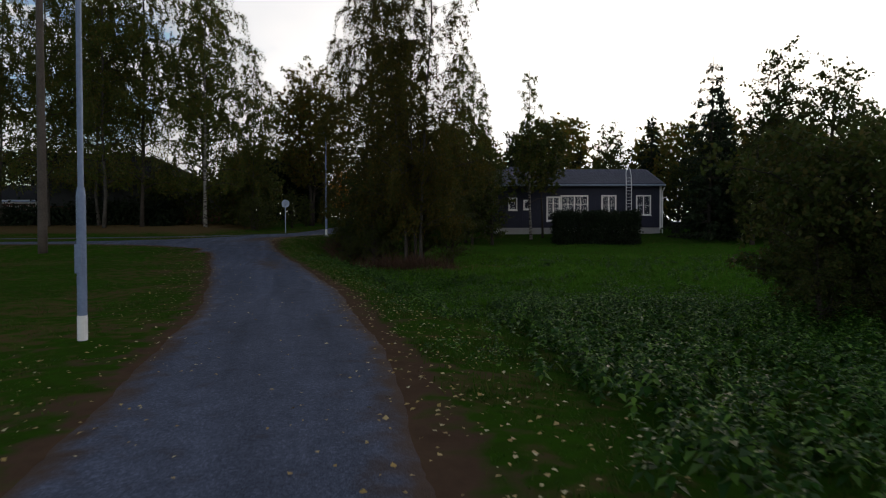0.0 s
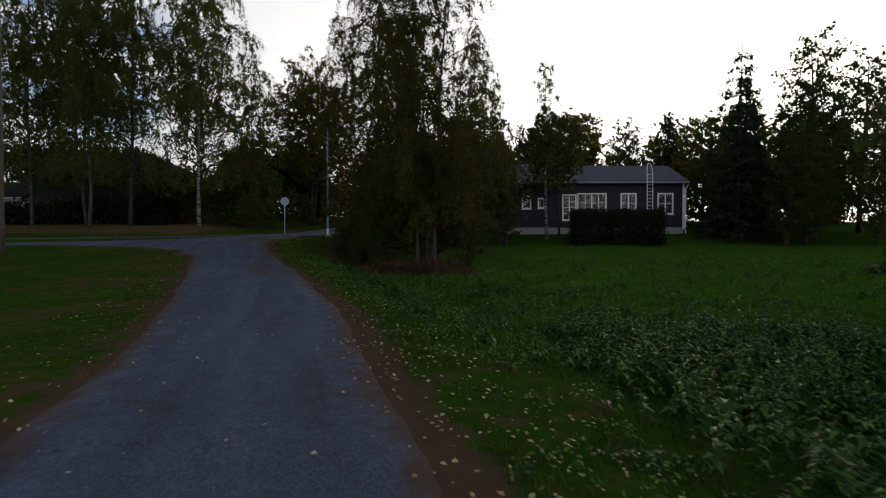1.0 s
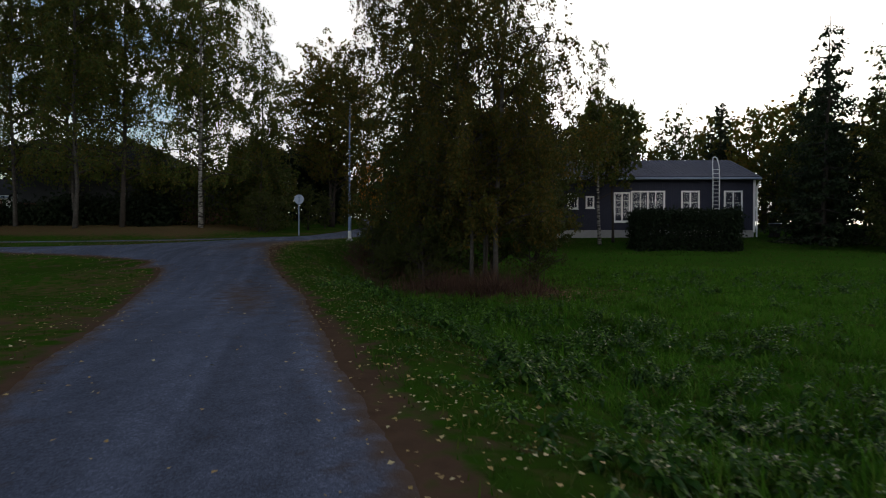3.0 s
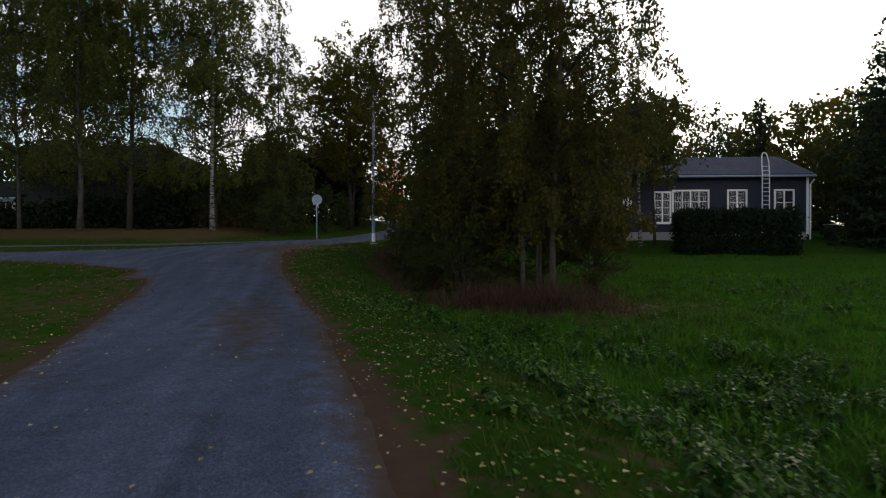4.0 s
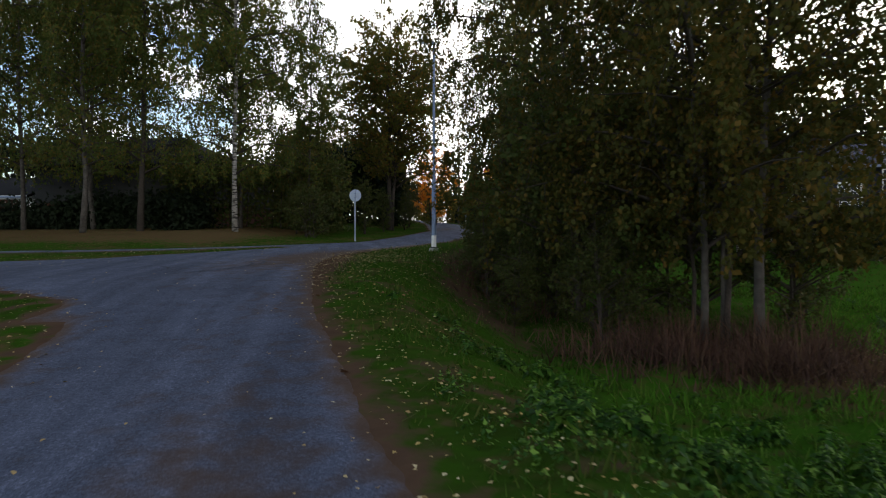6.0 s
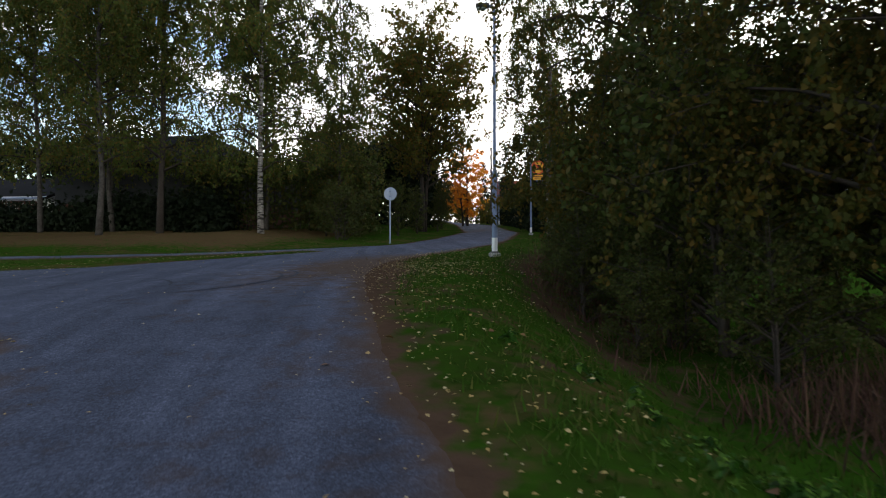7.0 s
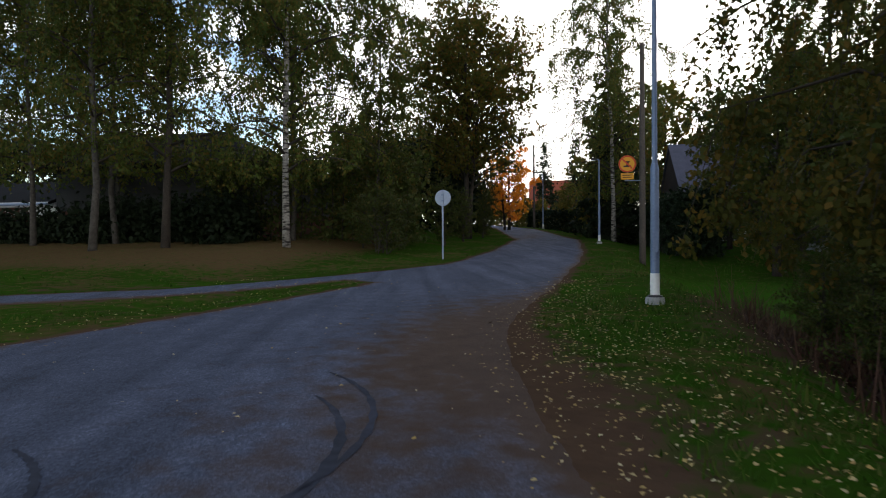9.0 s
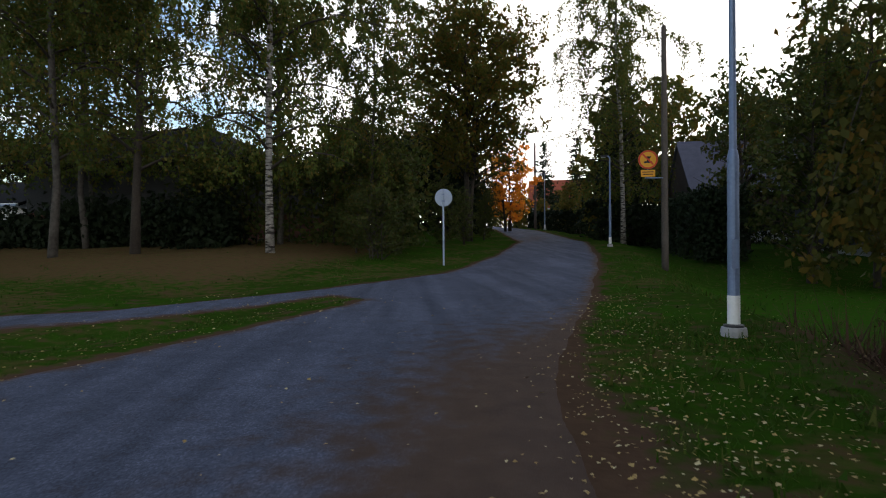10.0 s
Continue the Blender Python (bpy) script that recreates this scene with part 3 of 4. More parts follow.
def again(ob, x, y, turn, scale, label=""):
    o = copy_thing(ob, pose(x, y, float(land(x, y)), 0, 0, turn))
    o.scale = (scale, scale, scale * (1 + 0.04 * math.sin(turn)))
    return tagged(o, label)


# birches on the bank beyond the lane
BL = "tall birch with pale bark and drooping yellow-green leaves"
b1 = tree("birch_tree", -16.9, 41.6, 20.5, 3.7, "bank birches", 11, BL, 38000, 0.124, low=0.13, hang=1.4, shape="birch", bark=BIRCH_BARK, leafmat=LEAF_BIRCH, limbs=60, trunk_r=0.125, clear=1.7, top_heavy=True)
b2 = tree("birch_tree", -22.9, 39.6, 21.5, 3.9, "bank birches", 12, BL, 38000, 0.124, low=0.13, hang=1.3, shape="birch", bark=GREY_BARK, leafmat=LEAF_BIRCH, limbs=60, trunk_r=0.115, clear=2.2, top_heavy=True)
b3 = tree("birch_tree", -20.5, 40.5, 21.0, 3.5, "bank birches", 13, "dark-barked birch with drooping green leaves on the bank", 36000, 0.124, low=0.12, hang=1.4, shape="birch", bark=DARK_BARK, leafmat=LEAF_BIRCH, limbs=52, trunk_r=0.13, clear=1.7, top_heavy=True)
b4 = tree("birch_tree", -25.8, 44.5, 21.0, 3.8, "bank birches", 14, "birch with drooping leaves standing behind the front row", 17000, 0.185, low=0.13, hang=1.3, shape="birch", bark=GREY_BARK, leafmat=LEAF_BIRCH, limbs=52, trunk_r=0.115, clear=2.2, top_heavy=True)
for src, x, y, turn, sc in ((b2, -29.0, 43.3, 70, 1.0), (b3, -33.0, 40.5, 40, 1.05), (b4, -28.4, 47.0, 200, 0.98), (b4, -33.6, 45.2, 30, 1.0), (b4, -18.8, 46.5, 260, 0.92),
                            (b4, -14.8, 46.5, 310, 0.66)):
    again(src, x, y, turn, sc)
# dark broad trees by the lane's bend
DL = "dense dark broadleaf tree turning brown"
m1 = tree("broadleaf_tree", -13.2, 58.5, 15.2, 4.4, "lane trees", 21, DL, 42000, 0.18, clear=2.4, low=0.24, leafmat=LEAF_AUTUMN, limbs=120, stems=3, trunk_r=0.17)
again(m1, -21.5, 65.0, 80, 0.6)
# roadside clump
c1 = tree("birch_tree", -1.2, 24.2, 15.0, 2.65, "roadside clump", 31, "multi-stemmed birch with dark drooping leaves beside the path", 78000, 0.08, low=0.10, hang=0.8, shape="birch", bark=GREY_BARK, leafmat=LEAF_CLUMP, limbs=96, stems=3, trunk_r=0.066, clear=0.9)
c2 = tree("birch_tree", -3.5, 28.9, 16.5, 2.5, "roadside clump", 32, "slender birch with long hanging twigs behind the bushes", 80000, 0.078, low=0.10, hang=1.3, shape="birch", bark=GREY_BARK, leafmat=LEAF_CLUMP, limbs=96, trunk_r=0.085, clear=1.2)
tree("broadleaf_tree", -1.5, 24.4, 6.5, 2.2, "roadside clump", 34, "young dark-leaved tree among the birch stems", 15000, 0.07, low=0.27, leafmat=LEAF_CLUMP, limbs=60, stems=2, trunk_r=0.05, clear=1.5, hang=0.4)
k1 = tree("bush", -2.7, 25.6, 4.8, 1.6, "roadside bushes", 33, "dense dark bush with small green leaves", 8200, 0.096, low=0.03, leafmat=LEAF_DARK, limbs=50, stems=5, trunk_r=0.05)
for x, y, turn, sc in ((-2.7, 28.2, 70, 1.1), (-1.2, 26.4, 190, 0.9), (0.2, 25.8, 250, 0.7), (-3.5, 26.2, 300, 0.45), (-2.7, 24.6, 20, 0.42), (-3.8, 27.4, 200, 0.5), (-3.4, 29.9, 20, 0.55), (-4.0, 28.9, 100, 0.4), (-3.0, 32.2, 140, 0.55), (-4.45, 26.9, 10, 0.38), (-4.6, 28.2, 150, 0.36), (-4.1, 25.5, 260, 0.28), (-4.7, 29.2, 40, 0.26)):
    again(k1, x, y, turn, sc)
tree("bush", -13.9, 43.9, 2.6, 1.3, "bank bushes", 35, "leafy green shrub on the bank by the sign", 3400, 0.11, low=0.05, leafmat=LEAF_DARK, limbs=30, stems=4, trunk_r=0.03)
# willow bush in the field
tree("bush", 7.0, 9.4, 3.3, 2.2, "field bush", 41, "wide dark willow bush on the meadow", 28000, 0.10, low=0.02, leafmat=LEAF_DARK, limbs=70, stems=6, trunk_r=0.05)
for x, y, turn, sc in ((5.9, 9.0, 30, 0.36), (6.6, 8.5, 140, 0.40), (7.7, 8.6, 250, 0.38), (6.2, 9.9, 330, 0.42)):
    again(k1, x, y, turn, sc, "low dark shrub at the foot of the willow")
# spruces and trees by the blue house
f1 = tree("broadleaf_tree", 12.0, 84.0, 12.5, 3.4, "far wood", 81, "dense far tree in the wood behind the house", 3600, 0.47, low=0.06, leafmat=LEAF_AUTUMN, limbs=50, trunk_r=0.18, twiggy=False)
tree("spruce_tree", 20.8, 46.2, 14.3, 3.3, "garden spruces", 51, "dark spruce tree with layered branches by the blue house", 15000, 0.17, low=0.04, shape="cone", leafmat=NEEDLES, limbs=96, trunk_r=0.16)
s2 = tree("spruce_tree", 24.0, 51.0, 13.0, 2.5, "garden spruces", 54, "dark spruce behind the garden", 4600, 0.33, low=0.04, shape="cone", leafmat=NEEDLES, limbs=110, trunk_r=0.16, twiggy=False)
gn = tree("broadleaf_tree", 26.8, 46.5, 14.6, 2.9, "garden trees", 52, "tall dark garden tree", 17000, 0.2, low=0.05, leafmat=LEAF_DARK, limbs=84, stems=2, trunk_r=0.2)
g1 = tree("broadleaf_tree", 33.5, 52.0, 15.0, 3.6, "garden trees", 53, "tall dark garden tree", 4800, 0.35, low=0.05, leafmat=LEAF_DARK, limbs=60, stems=2, trunk_r=0.2, twiggy=False)
for src, x, y, turn, sc in ((gn, 22.4, 43.0, 90, 0.55), (gn, 24.6, 44.0, 10, 0.6), (gn, 31.5, 44.0, 200, 0.75), (g1, 19.5, 66, 140, 0.75), (s2, 29, 60, 100, 0.95),
                            (g1, 28.0, 42.0, 300, 0.5), (g1, 22.6, 50.5, 160, 0.6), (g1, 20.9, 52.5, 40, 0.45), (g1, 21.5, 48.0, 77, 0.45), (f1, 27, 66, 20, 0.9), (f1, 34, 60, 50, 0.9)):
    again(src, x, y, turn, sc)
t1 = tree("birch_tree", 6.9, 46.2, 13.3, 1.5, "house birches", 61, "slim young birch on the lawn before the blue house", 6000, 0.14, low=0.2, hang=0.7, shape="birch", bark=BIRCH_BARK, leafmat=LEAF_BIRCH, limbs=36, trunk_r=0.11, clear=3.6)
again(t1, 3.4, 47.5, 80, 0.95)
again(b3, 1.6, 45.0, 160, 0.74, "broad birch with dark trunk beside the lawn")
for src, x, y, turn, sc in ((g1, 2.0, 43.0, 10, 0.48), (g1, 3.7, 43.2, 220, 0.46), (g1, 0.0, 45.5, 300, 0.55), (g1, 2.2, 48.5, 130, 0.62)):
    again(src, x, y, turn, sc)
tree("broadleaf_tree", 8.0, 47.0, 8.8, 2.3, "house birches", 62, "small round-crowned tree on the lawn before the blue house", 7000, 0.2, low=0.40, leafmat=LEAF_DARK, limbs=40, trunk_r=0.09)
# wood behind the house
for i in range(20):
    x = -3 + i * 2.7 + 1.2 * math.sin(i * 2.1)
    again((f1, s2, f1)[i % 3], x, 76 + 5 * math.sin(i * 1.7), i * 67, 0.92 + 0.16 * math.sin(i * 3.3))
# trees along the lane's far part
tree("maple_tree", -11.9, 75.0, 8.0, 2.3, "lane trees", 71, "maple with bright orange autumn leaves", 11000, 0.15, low=0.12, leafmat=LEAF_ORANGE, limbs=40, stems=2, trunk_r=0.14)
for src, x, y, turn, sc in ((b1, -4.5, 57.0, 35, 1.0), (s2, -4.0, 61.5, 80, 1.0), (g1, 1.5, 56, 140, 0.62), (g1, -3.8, 68, 10, 0.55), (s2, -5.5, 92, 60, 0.9), (s2, -9.5, 104, 10, 1.0), (f1, -16, 104, 50, 0.5),
                            (f1, -22, 92, 90, 0.8), (s2, -14, 118, 0, 0.9), (g1, -12.9, 50.5, 130, 0.24), (g1, -12.6, 54.5, 230, 0.2), (g1, -13.0, 66.0, 330, 0.3), (g1, -12.4, 60.5, 10, 0.2), (g1, -15.5, 52, 10, 0.3), (g1, -15.7, 82, 70, 0.3), (f1, -17.3, 88, 70, 0.36), (g1, -15.4, 45.6, 10, 0.17), (g1, -2.0, 34.6, 10, 0.27), (f1, -18.2, 52, 40, 0.45), (f1, -20.8, 60.5, 120, 0.42), (g1, -2, 84, 200, 0.6), (m1, -20, 76, 240, 0.6), (f1, -22, 72, 33, 0.55), (f1, -34, 70, 73, 0.55), (f1, -44, 66, 133, 0.6), (f1, -16, 70, 133, 0.5), (f1, -7.5, 106, 173, 0.45), (f1, -16.5, 92, 173, 0.4), (f1, -6.5, 88, 20, 0.42), (f1, -4.5, 76, 110, 0.45), (f1, -18, 84, 60, 0.55), (f1, -21, 100, 60, 0.6), (f1, -29, 88, 60, 0.65), (f1, -12.5, 98, 0, 0.32), (f1, -9.8, 99, 0, 0.34), (f1, -15, 100, 70, 0.4), (f1, -18, 108, 70, 0.5), (f1, -12, 106, 190, 0.36)):
    again(src, x, y, turn, sc)


# ---- the blue house ----
def window(parent, x0, x1, z0, z1, y, cols, rows=2, curtain=False, depth=0.05):
    """A white-framed window proud of a wall that faces -y."""
    t = 0.11
    w = new("window")
    w.parent = parent
    fr = Geo()
    fr.box(x0, x1, y - depth, y + 0.02, z1 - t, z1).box(x0, x1, y - depth, y + 0.02, z0, z0 + t)
    fr.box(x0, x0 + t, y - depth, y + 0.02, z0 + t, z1 - t).box(x1 - t, x1, y - depth, y + 0.02, z0 + t, z1 - t)
    part("frame", fr, WHITE, w)
    part("sill", Geo().box(x0 - 0.04, x1 + 0.04, y - depth - 0.06, y, z0 - 0.05, z0), WHITE, w, bevel=0.008)
    bars = Geo()
    iw = (x1 - x0 - 2 * t)
    for i in range(1, cols):
        xx = x0 + t + iw * i / cols
        wd = 0.045 if i % 2 == 0 or cols < 3 else 0.022
        bars.box(xx - wd, xx + wd, y - 0.035, y + 0.01, z0 + t, z1 - t)
    for j in range(1, rows):
        zz = z0 + t + (z1 - z0 - 2 * t) * j / rows
        bars.box(x0 + t, x1 - t, y - 0.028, y + 0.008, zz - 0.018, zz + 0.018)
    if bars.n:
        part("glazing_bar", bars, WHITE, w)
    part("pane", Geo().box(x0 + t, x1 - t, y - 0.012, y - 0.004, z0 + t, z1 - t), GLASS, w)
    part("room_behind", Geo().box(x0 + t, x1 - t, y + 0.30, y + 0.32, z0 + t, z1 - t), DARK_WOOD if not curtain else CURTAIN, w)
    return w


def house_with_gable(name, x0, x1, y0, y1, zb, zp, ze, zr, wallmat, roofmat, label, wall_boards=True, tiles=False):
    h = tagged(new(name), label, "house")
    over, th, side = 0.55, 0.16, 0.15
    ym = (y0 + y1) / 2
    body = Geo()
    body.add([(x0, y0, zp), (x1, y0, zp), (x1, y1, zp), (x0, y1, zp), (x0, y0, ze), (x1, y0, ze), (x1, y1, ze), (x0, y1, ze), (x0, ym, zr - 0.1), (x1, ym, zr - 0.1)],
             [(0, 1, 5, 4), (2, 3, 7, 6), (1, 2, 6, 9, 5), (3, 0, 4, 8, 7), (4, 5, 9, 8), (6, 7, 8, 9), (3, 2, 1, 0)])
    part("wall", body, wallmat, h)
    part("plinth", Geo().box(x0 + 0.05, x1 - 0.05, y0 + 0.05, y1 - 0.05, zb - 0.6, zp), CONCRETE, h, "light grey concrete plinth")
    slope = (zr - ze) / (ym - y0)
    for sgn, ya in ((1, y0), (-1, y1)):
        ye = ya - sgn * over
        ze2 = ze - over * slope
        g = Geo()
        g.add([(x0 - side, ye, ze2), (x1 + side, ye, ze2), (x1 + side, ym, zr), (x0 - side, ym, zr), (x0 - side, ye, ze2 + th), (x1 + side, ye, ze2 + th), (x1 + side, ym, zr + th), (x0 - side, ym, zr + th)],
              [(3, 2, 1, 0), (4, 5, 6, 7), (0, 1, 5, 4), (1, 2, 6, 5), (2, 3, 7, 6), (3, 0, 4, 7)])
        roof = part("roof", g, roofmat, h)
        if sgn == 1:
            part("gutter", Geo().tube([(x0 - side, ye - 0.07, ze2 + 0.06), (x1 + side, ye - 0.07, ze2 + 0.04)], [0.07, 0.07], 8), GREY_PAINT, h)
            part("fascia", Geo().box(x0 - side, x1 + side, ye - 0.012, ye - 0.002, ze2 - 0.06, ze2 + th), wallmat, h)
            if tiles:
                rows, cols = 15, int((x1 - x0 + 2 * side) / 0.30)
                ln = math.hypot(ym - ye, zr - ze2) / rows
                tg = Geo()
                for j in range(rows):
                    f0, f1 = j / rows, (j + 1.06) / rows
                    for i in range(cols):
                        xa = x0 - side + i * 0.30
                        ya0, za0 = ye + (ym - ye) * f0, ze2 + th + (zr - ze2) * f0
                        ya1, za1 = ye + (ym - ye) * f1, ze2 + th + (zr - ze2) * f1
                        p = [(xa, 0.045), (xa + 0.09, 0.085), (xa + 0.19, 0.05), (xa + 0.30, 0.042)]
                        v = [(xx, ya0, za0 + dz) for xx, dz in p] + [(xx, ya1, za1 + dz - 0.03) for xx, dz in p] + [(xa, ya0, za0), (xa + 0.30, ya0, za0)]
                        tg.add(v, [(0, 1, 5, 4), (1, 2, 6, 5), (2, 3, 7, 6), (8, 9, 3, 2, 1, 0)])
                tagged(part("tiling", tg, roofmat, roof), kind="stuff")
    return h


HX0, HX1, HY = 4.6, 18.85, 50.4
house = house_with_gable("house", HX0, HX1, HY, 58.6, 1.4, 2.06, 5.78, 7.32, NAVY, TILE, "low dark blue wooden house with white windows and grey tiled roof", tiles=True)
bd = Geo()
for i in range(int((HX1 - HX0) / 0.16)):
    xa = HX0 + i * 0.16
    bd.box(xa, xa + 0.045, HY - 0.022, HY - 0.002, 2.06, 5.72)
tagged(part("board_cladding", bd, NAVY, house), kind="stuff")
window(house, 9.05, 10.2, 2.62, 4.72, HY, 2, 4)
window(house, 10.24, 12.62, 3.25, 4.82, HY, 4, 2)
window(house, 13.74, 15.02, 3.15, 4.82, HY, 2, 2, curtain=True)
window(house, 16.70, 17.98, 3.10, 4.82, HY, 2, 2)
window(house, 5.80, 6.56, 3.55, 4.63, HY, 1, 1)
window(house, 7.08, 7.68, 3.60, 4.45, HY, 1, 1)
part("corner_board", Geo().box(HX1 - 0.14, HX1 + 0.03, HY - 0.035, HY - 0.024, 1.9, 5.7), WHITE, house, "white corner board")
part("downpipe", Geo().tube([(18.95, 49.9, 5.4), (18.92, 50.28, 5.1), (18.92, 50.28, 1.6), (18.94, 50.0, 1.45)], [0.05] * 4, 8), WHITE, house, "white rain pipe")
part("terrace_edge", Geo().box(4.6, 9.9, 48.9, 50.3, 1.5, 1.95), CONCRETE, house, "pale terrace edge")
ladder = tagged(new("roof_ladder"), "pale metal ladder fixed to the wall up to the roof", "ladder")
for xx in (15.90, 16.34):
    lad = Geo().tube([(xx, 49.70, 1.7), (xx, 49.70, 5.7), (xx, 49.78, 6.5), (xx + (16.12 - xx) * 0.3, 49.9, 6.95)], [0.034] * 4, 6)
    part("rail", lad, WHITE, ladder)
hoop = [(16.12 - 0.155 * math.cos(a * math.pi / 8), 49.9 + 0.05 * math.sin(a * math.pi / 8), 6.95 + 0.17 * math.sin(a * math.pi / 8)) for a in range(9)]
part("hoop", Geo().tube(hoop, [0.034] * 9, 6), WHITE, ladder)
for i in range(17):
    part("rung", Geo().tube([(15.90, 49.70, 1.9 + i * 0.27), (16.34, 49.70, 1.9 + i * 0.27)], [0.018, 0.018], 6), WHITE, ladder)


wb = tagged(new("wheelie_bin"), "dark waste bin with a pale lid by the house corner", "bin")
wb.location = (19.6, 49.6, float(land(19.6, 49.6)))
part("body", Geo().add([(-0.22, -0.26, 0.06), (0.22, -0.26, 0.06), (0.22, 0.22, 0.06), (-0.22, 0.22, 0.06), (-0.29, -0.34, 0.95), (0.29, -0.34, 0.95), (0.29, 0.32, 0.95), (-0.29, 0.32, 0.95)],
                      [(3, 2, 1, 0), (4, 5, 6, 7), (0, 1, 5, 4), (1, 2, 6, 5), (2, 3, 7, 6), (3, 0, 4, 7)]), BLACK, wb, bevel=0.02)
part("lid", Geo().box(-0.31, 0.31, -0.37, 0.34, 0.955, 1.0), GREY_PAINT, wb, "pale grey lid", bevel=0.015)
for sx in (-0.26, 0.26):
    part("wheel", Geo().tube([(sx - 0.02, 0.24, 0.1), (sx + 0.02, 0.24, 0.1)], [0.1, 0.1], 14), BLACK, wb)


def leaf_block(name, x0, x1, y0, y1, h, n, size, material, seed, label, category="hedge", wob=0.12):
    """A clipped hedge: stems inside and a thick coat of leaves."""
    rng = np.random.default_rng(seed)
    top = tagged(new(name), label, category)
    xc, yc = (x0 + x1) / 2, (y0 + y1) / 2
    top.location = (xc, yc, float(land(xc, yc)) - 0.1)
    core = Geo()
    k = int((x1 - x0) / 0.5) + 1
    for i in range(k):
        xx = x0 - xc + (i + 0.5) * (x1 - x0) / k
        core.tube([(xx, 0, 0), (xx + 0.05, 0.05, h * 0.5), (xx, 0, h * 0.9)], [0.04, 0.03, 0.01], 5)
    tagged(part("branchwork", core, DARK_BARK, top), kind="stuff")
    p = rng.uniform(-0.5, 0.5, (n, 3))
    face = rng.integers(0, 4, n)
    shell = 0.5 - rng.exponential(0.09, n)
    p[:, 1] = np.where(face == 0, -shell, np.where(face == 1, shell, p[:, 1]))
    p[:, 2] = np.where(face == 2, shell, p[:, 2])
    p[:, 0] = np.where(face == 3, np.sign(p[:, 0]) * (0.5 - rng.exponential(0.02, n)), p[:, 0])
    p *= np.array([x1 - x0, y1 - y0, h])
    p[:, 2] += h / 2
    p[:, 2] *= 1 + 0.05 * waves(p[:, 0], p[:, 0], 0.9)
    p += rng.normal(0, wob, p.shape)
    p[:, 2] = np.maximum(p[:, 2], 0.05)
    c = new("foliage", quads_mesh("foliage", leaf_quads(rng, p, size, droop=0.1), material))
    c.parent = top
    return top


leaf_block("hedge", 8.45, 14.4, 43.2, 45.0, 2.32, 24000, 0.15, HEDGE_LEAF, 81, "tall clipped dark evergreen hedge before the blue house")
leaf_block("hedge", -3.4, 9.0, 62.0, 63.6, 2.4, 9000, 0.2, HEDGE_LEAF, 82, "dark hedge along the lane")
leaf_block("hedge", -2.6, -1.0, 48.0, 60.0, 2.6, 13000, 0.18, HEDGE_LEAF, 83, "tall dark hedge beside the lane")
leaf_block("hedge", -10.6, -1.5, 86.0, 87.6, 2.4, 5000, 0.3, HEDGE_LEAF, 84, "dark hedge beyond the bend of the lane")
# All but the third wear darker hedge leaves, standing in for shade under trees.
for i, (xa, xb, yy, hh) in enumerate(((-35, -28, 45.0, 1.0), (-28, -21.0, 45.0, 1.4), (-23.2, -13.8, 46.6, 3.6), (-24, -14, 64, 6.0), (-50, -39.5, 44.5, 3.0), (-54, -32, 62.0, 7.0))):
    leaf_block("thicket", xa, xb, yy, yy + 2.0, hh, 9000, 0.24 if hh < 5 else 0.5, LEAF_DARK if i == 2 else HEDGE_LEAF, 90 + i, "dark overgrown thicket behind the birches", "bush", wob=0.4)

# ---- houses half hidden behind the trees ----
def hip_house(x0, x1, y0, y1, zb, ze, r0, r1, zr, label):
    h = tagged(new("house"), label, "house")
    part("wall", Geo().box(x0, x1, y0, y1, zb + 1.7, ze), DARK_GREY, h, "dark grey boarded upper wall")
    part("brick_base", Geo().box(x0 + 0.03, x1 - 0.03, y0 + 0.03, y1 - 0.03, zb - 0.5, zb + 1.7), BRICK_DARK, h, "dark red brick base")
    o, ym = 0.6, (y0 + y1) / 2
    e = [(x0 - o, y0 - o, ze - 0.1), (x1 + o, y0 - o, ze - 0.1), (x1 + o, y1 + o, ze - 0.1), (x0 - o, y1 + o, ze - 0.1)]
    g = Geo().add(e + [(x, y, z + 0.18) for x, y, z in e] + [(r0, ym, zr), (r1, ym, zr)],
                  [(3, 2, 1, 0), (0, 1, 5, 4), (1, 2, 6, 5), (2, 3, 7, 6), (3, 0, 4, 7), (4, 5, 9, 8), (5, 6, 9), (6, 7, 8, 9), (7, 4, 8)])
    part("roof", g, DARK_ROOF, h, "dark hipped roof")
    return h


DARK_GREY = mat("dark_grey_boards", (0.036, 0.038, 0.040), 0.8, second=(0.026, 0.028, 0.030), scale=1.2, fine=20)
BRICK_DARK = mat("dark_red_brick", (0.095, 0.036, 0.022), 0.9, second=(0.065, 0.026, 0.018), scale=1.2, fine=20)
hip_house(-32.6, -21.8, 48.2, 58.0, 2.2, 6.0, -29.8, -26.0, 8.6, "dark house with a hipped roof behind the birches")
house_with_gable("house", -48, -33.9, 49.4, 57, 2.2, 2.9, 4.5, 5.9, WHITE, DARK_ROOF, "white house with a dark roof behind the birches")
ter = tagged(new("terrace"), "white-edged terrace with a dark red slatted railing", "terrace")
ter.location.z = -0.4
part("deck", Geo().box(-38.6, -32.2, 46.4, 48.1, 3.25, 3.45), WHITE, ter)
for i in range(3):
    part("deck_post", Geo().box(-38.5 + i * 3.0, -38.35 + i * 3.0, 46.6, 46.75, 1.6, 3.25), DARK_WOOD, ter)
rl = part("railing", Geo().box(-38.6, -32.2, 46.45, 46.52, 4.30, 4.38), BRICK_DARK, ter)
for i in range(38):
    part("slat", Geo().box(-38.55 + i * 0.17, -38.46 + i * 0.17, 46.46, 46.50, 3.45, 4.30), BRICK_DARK, rl)
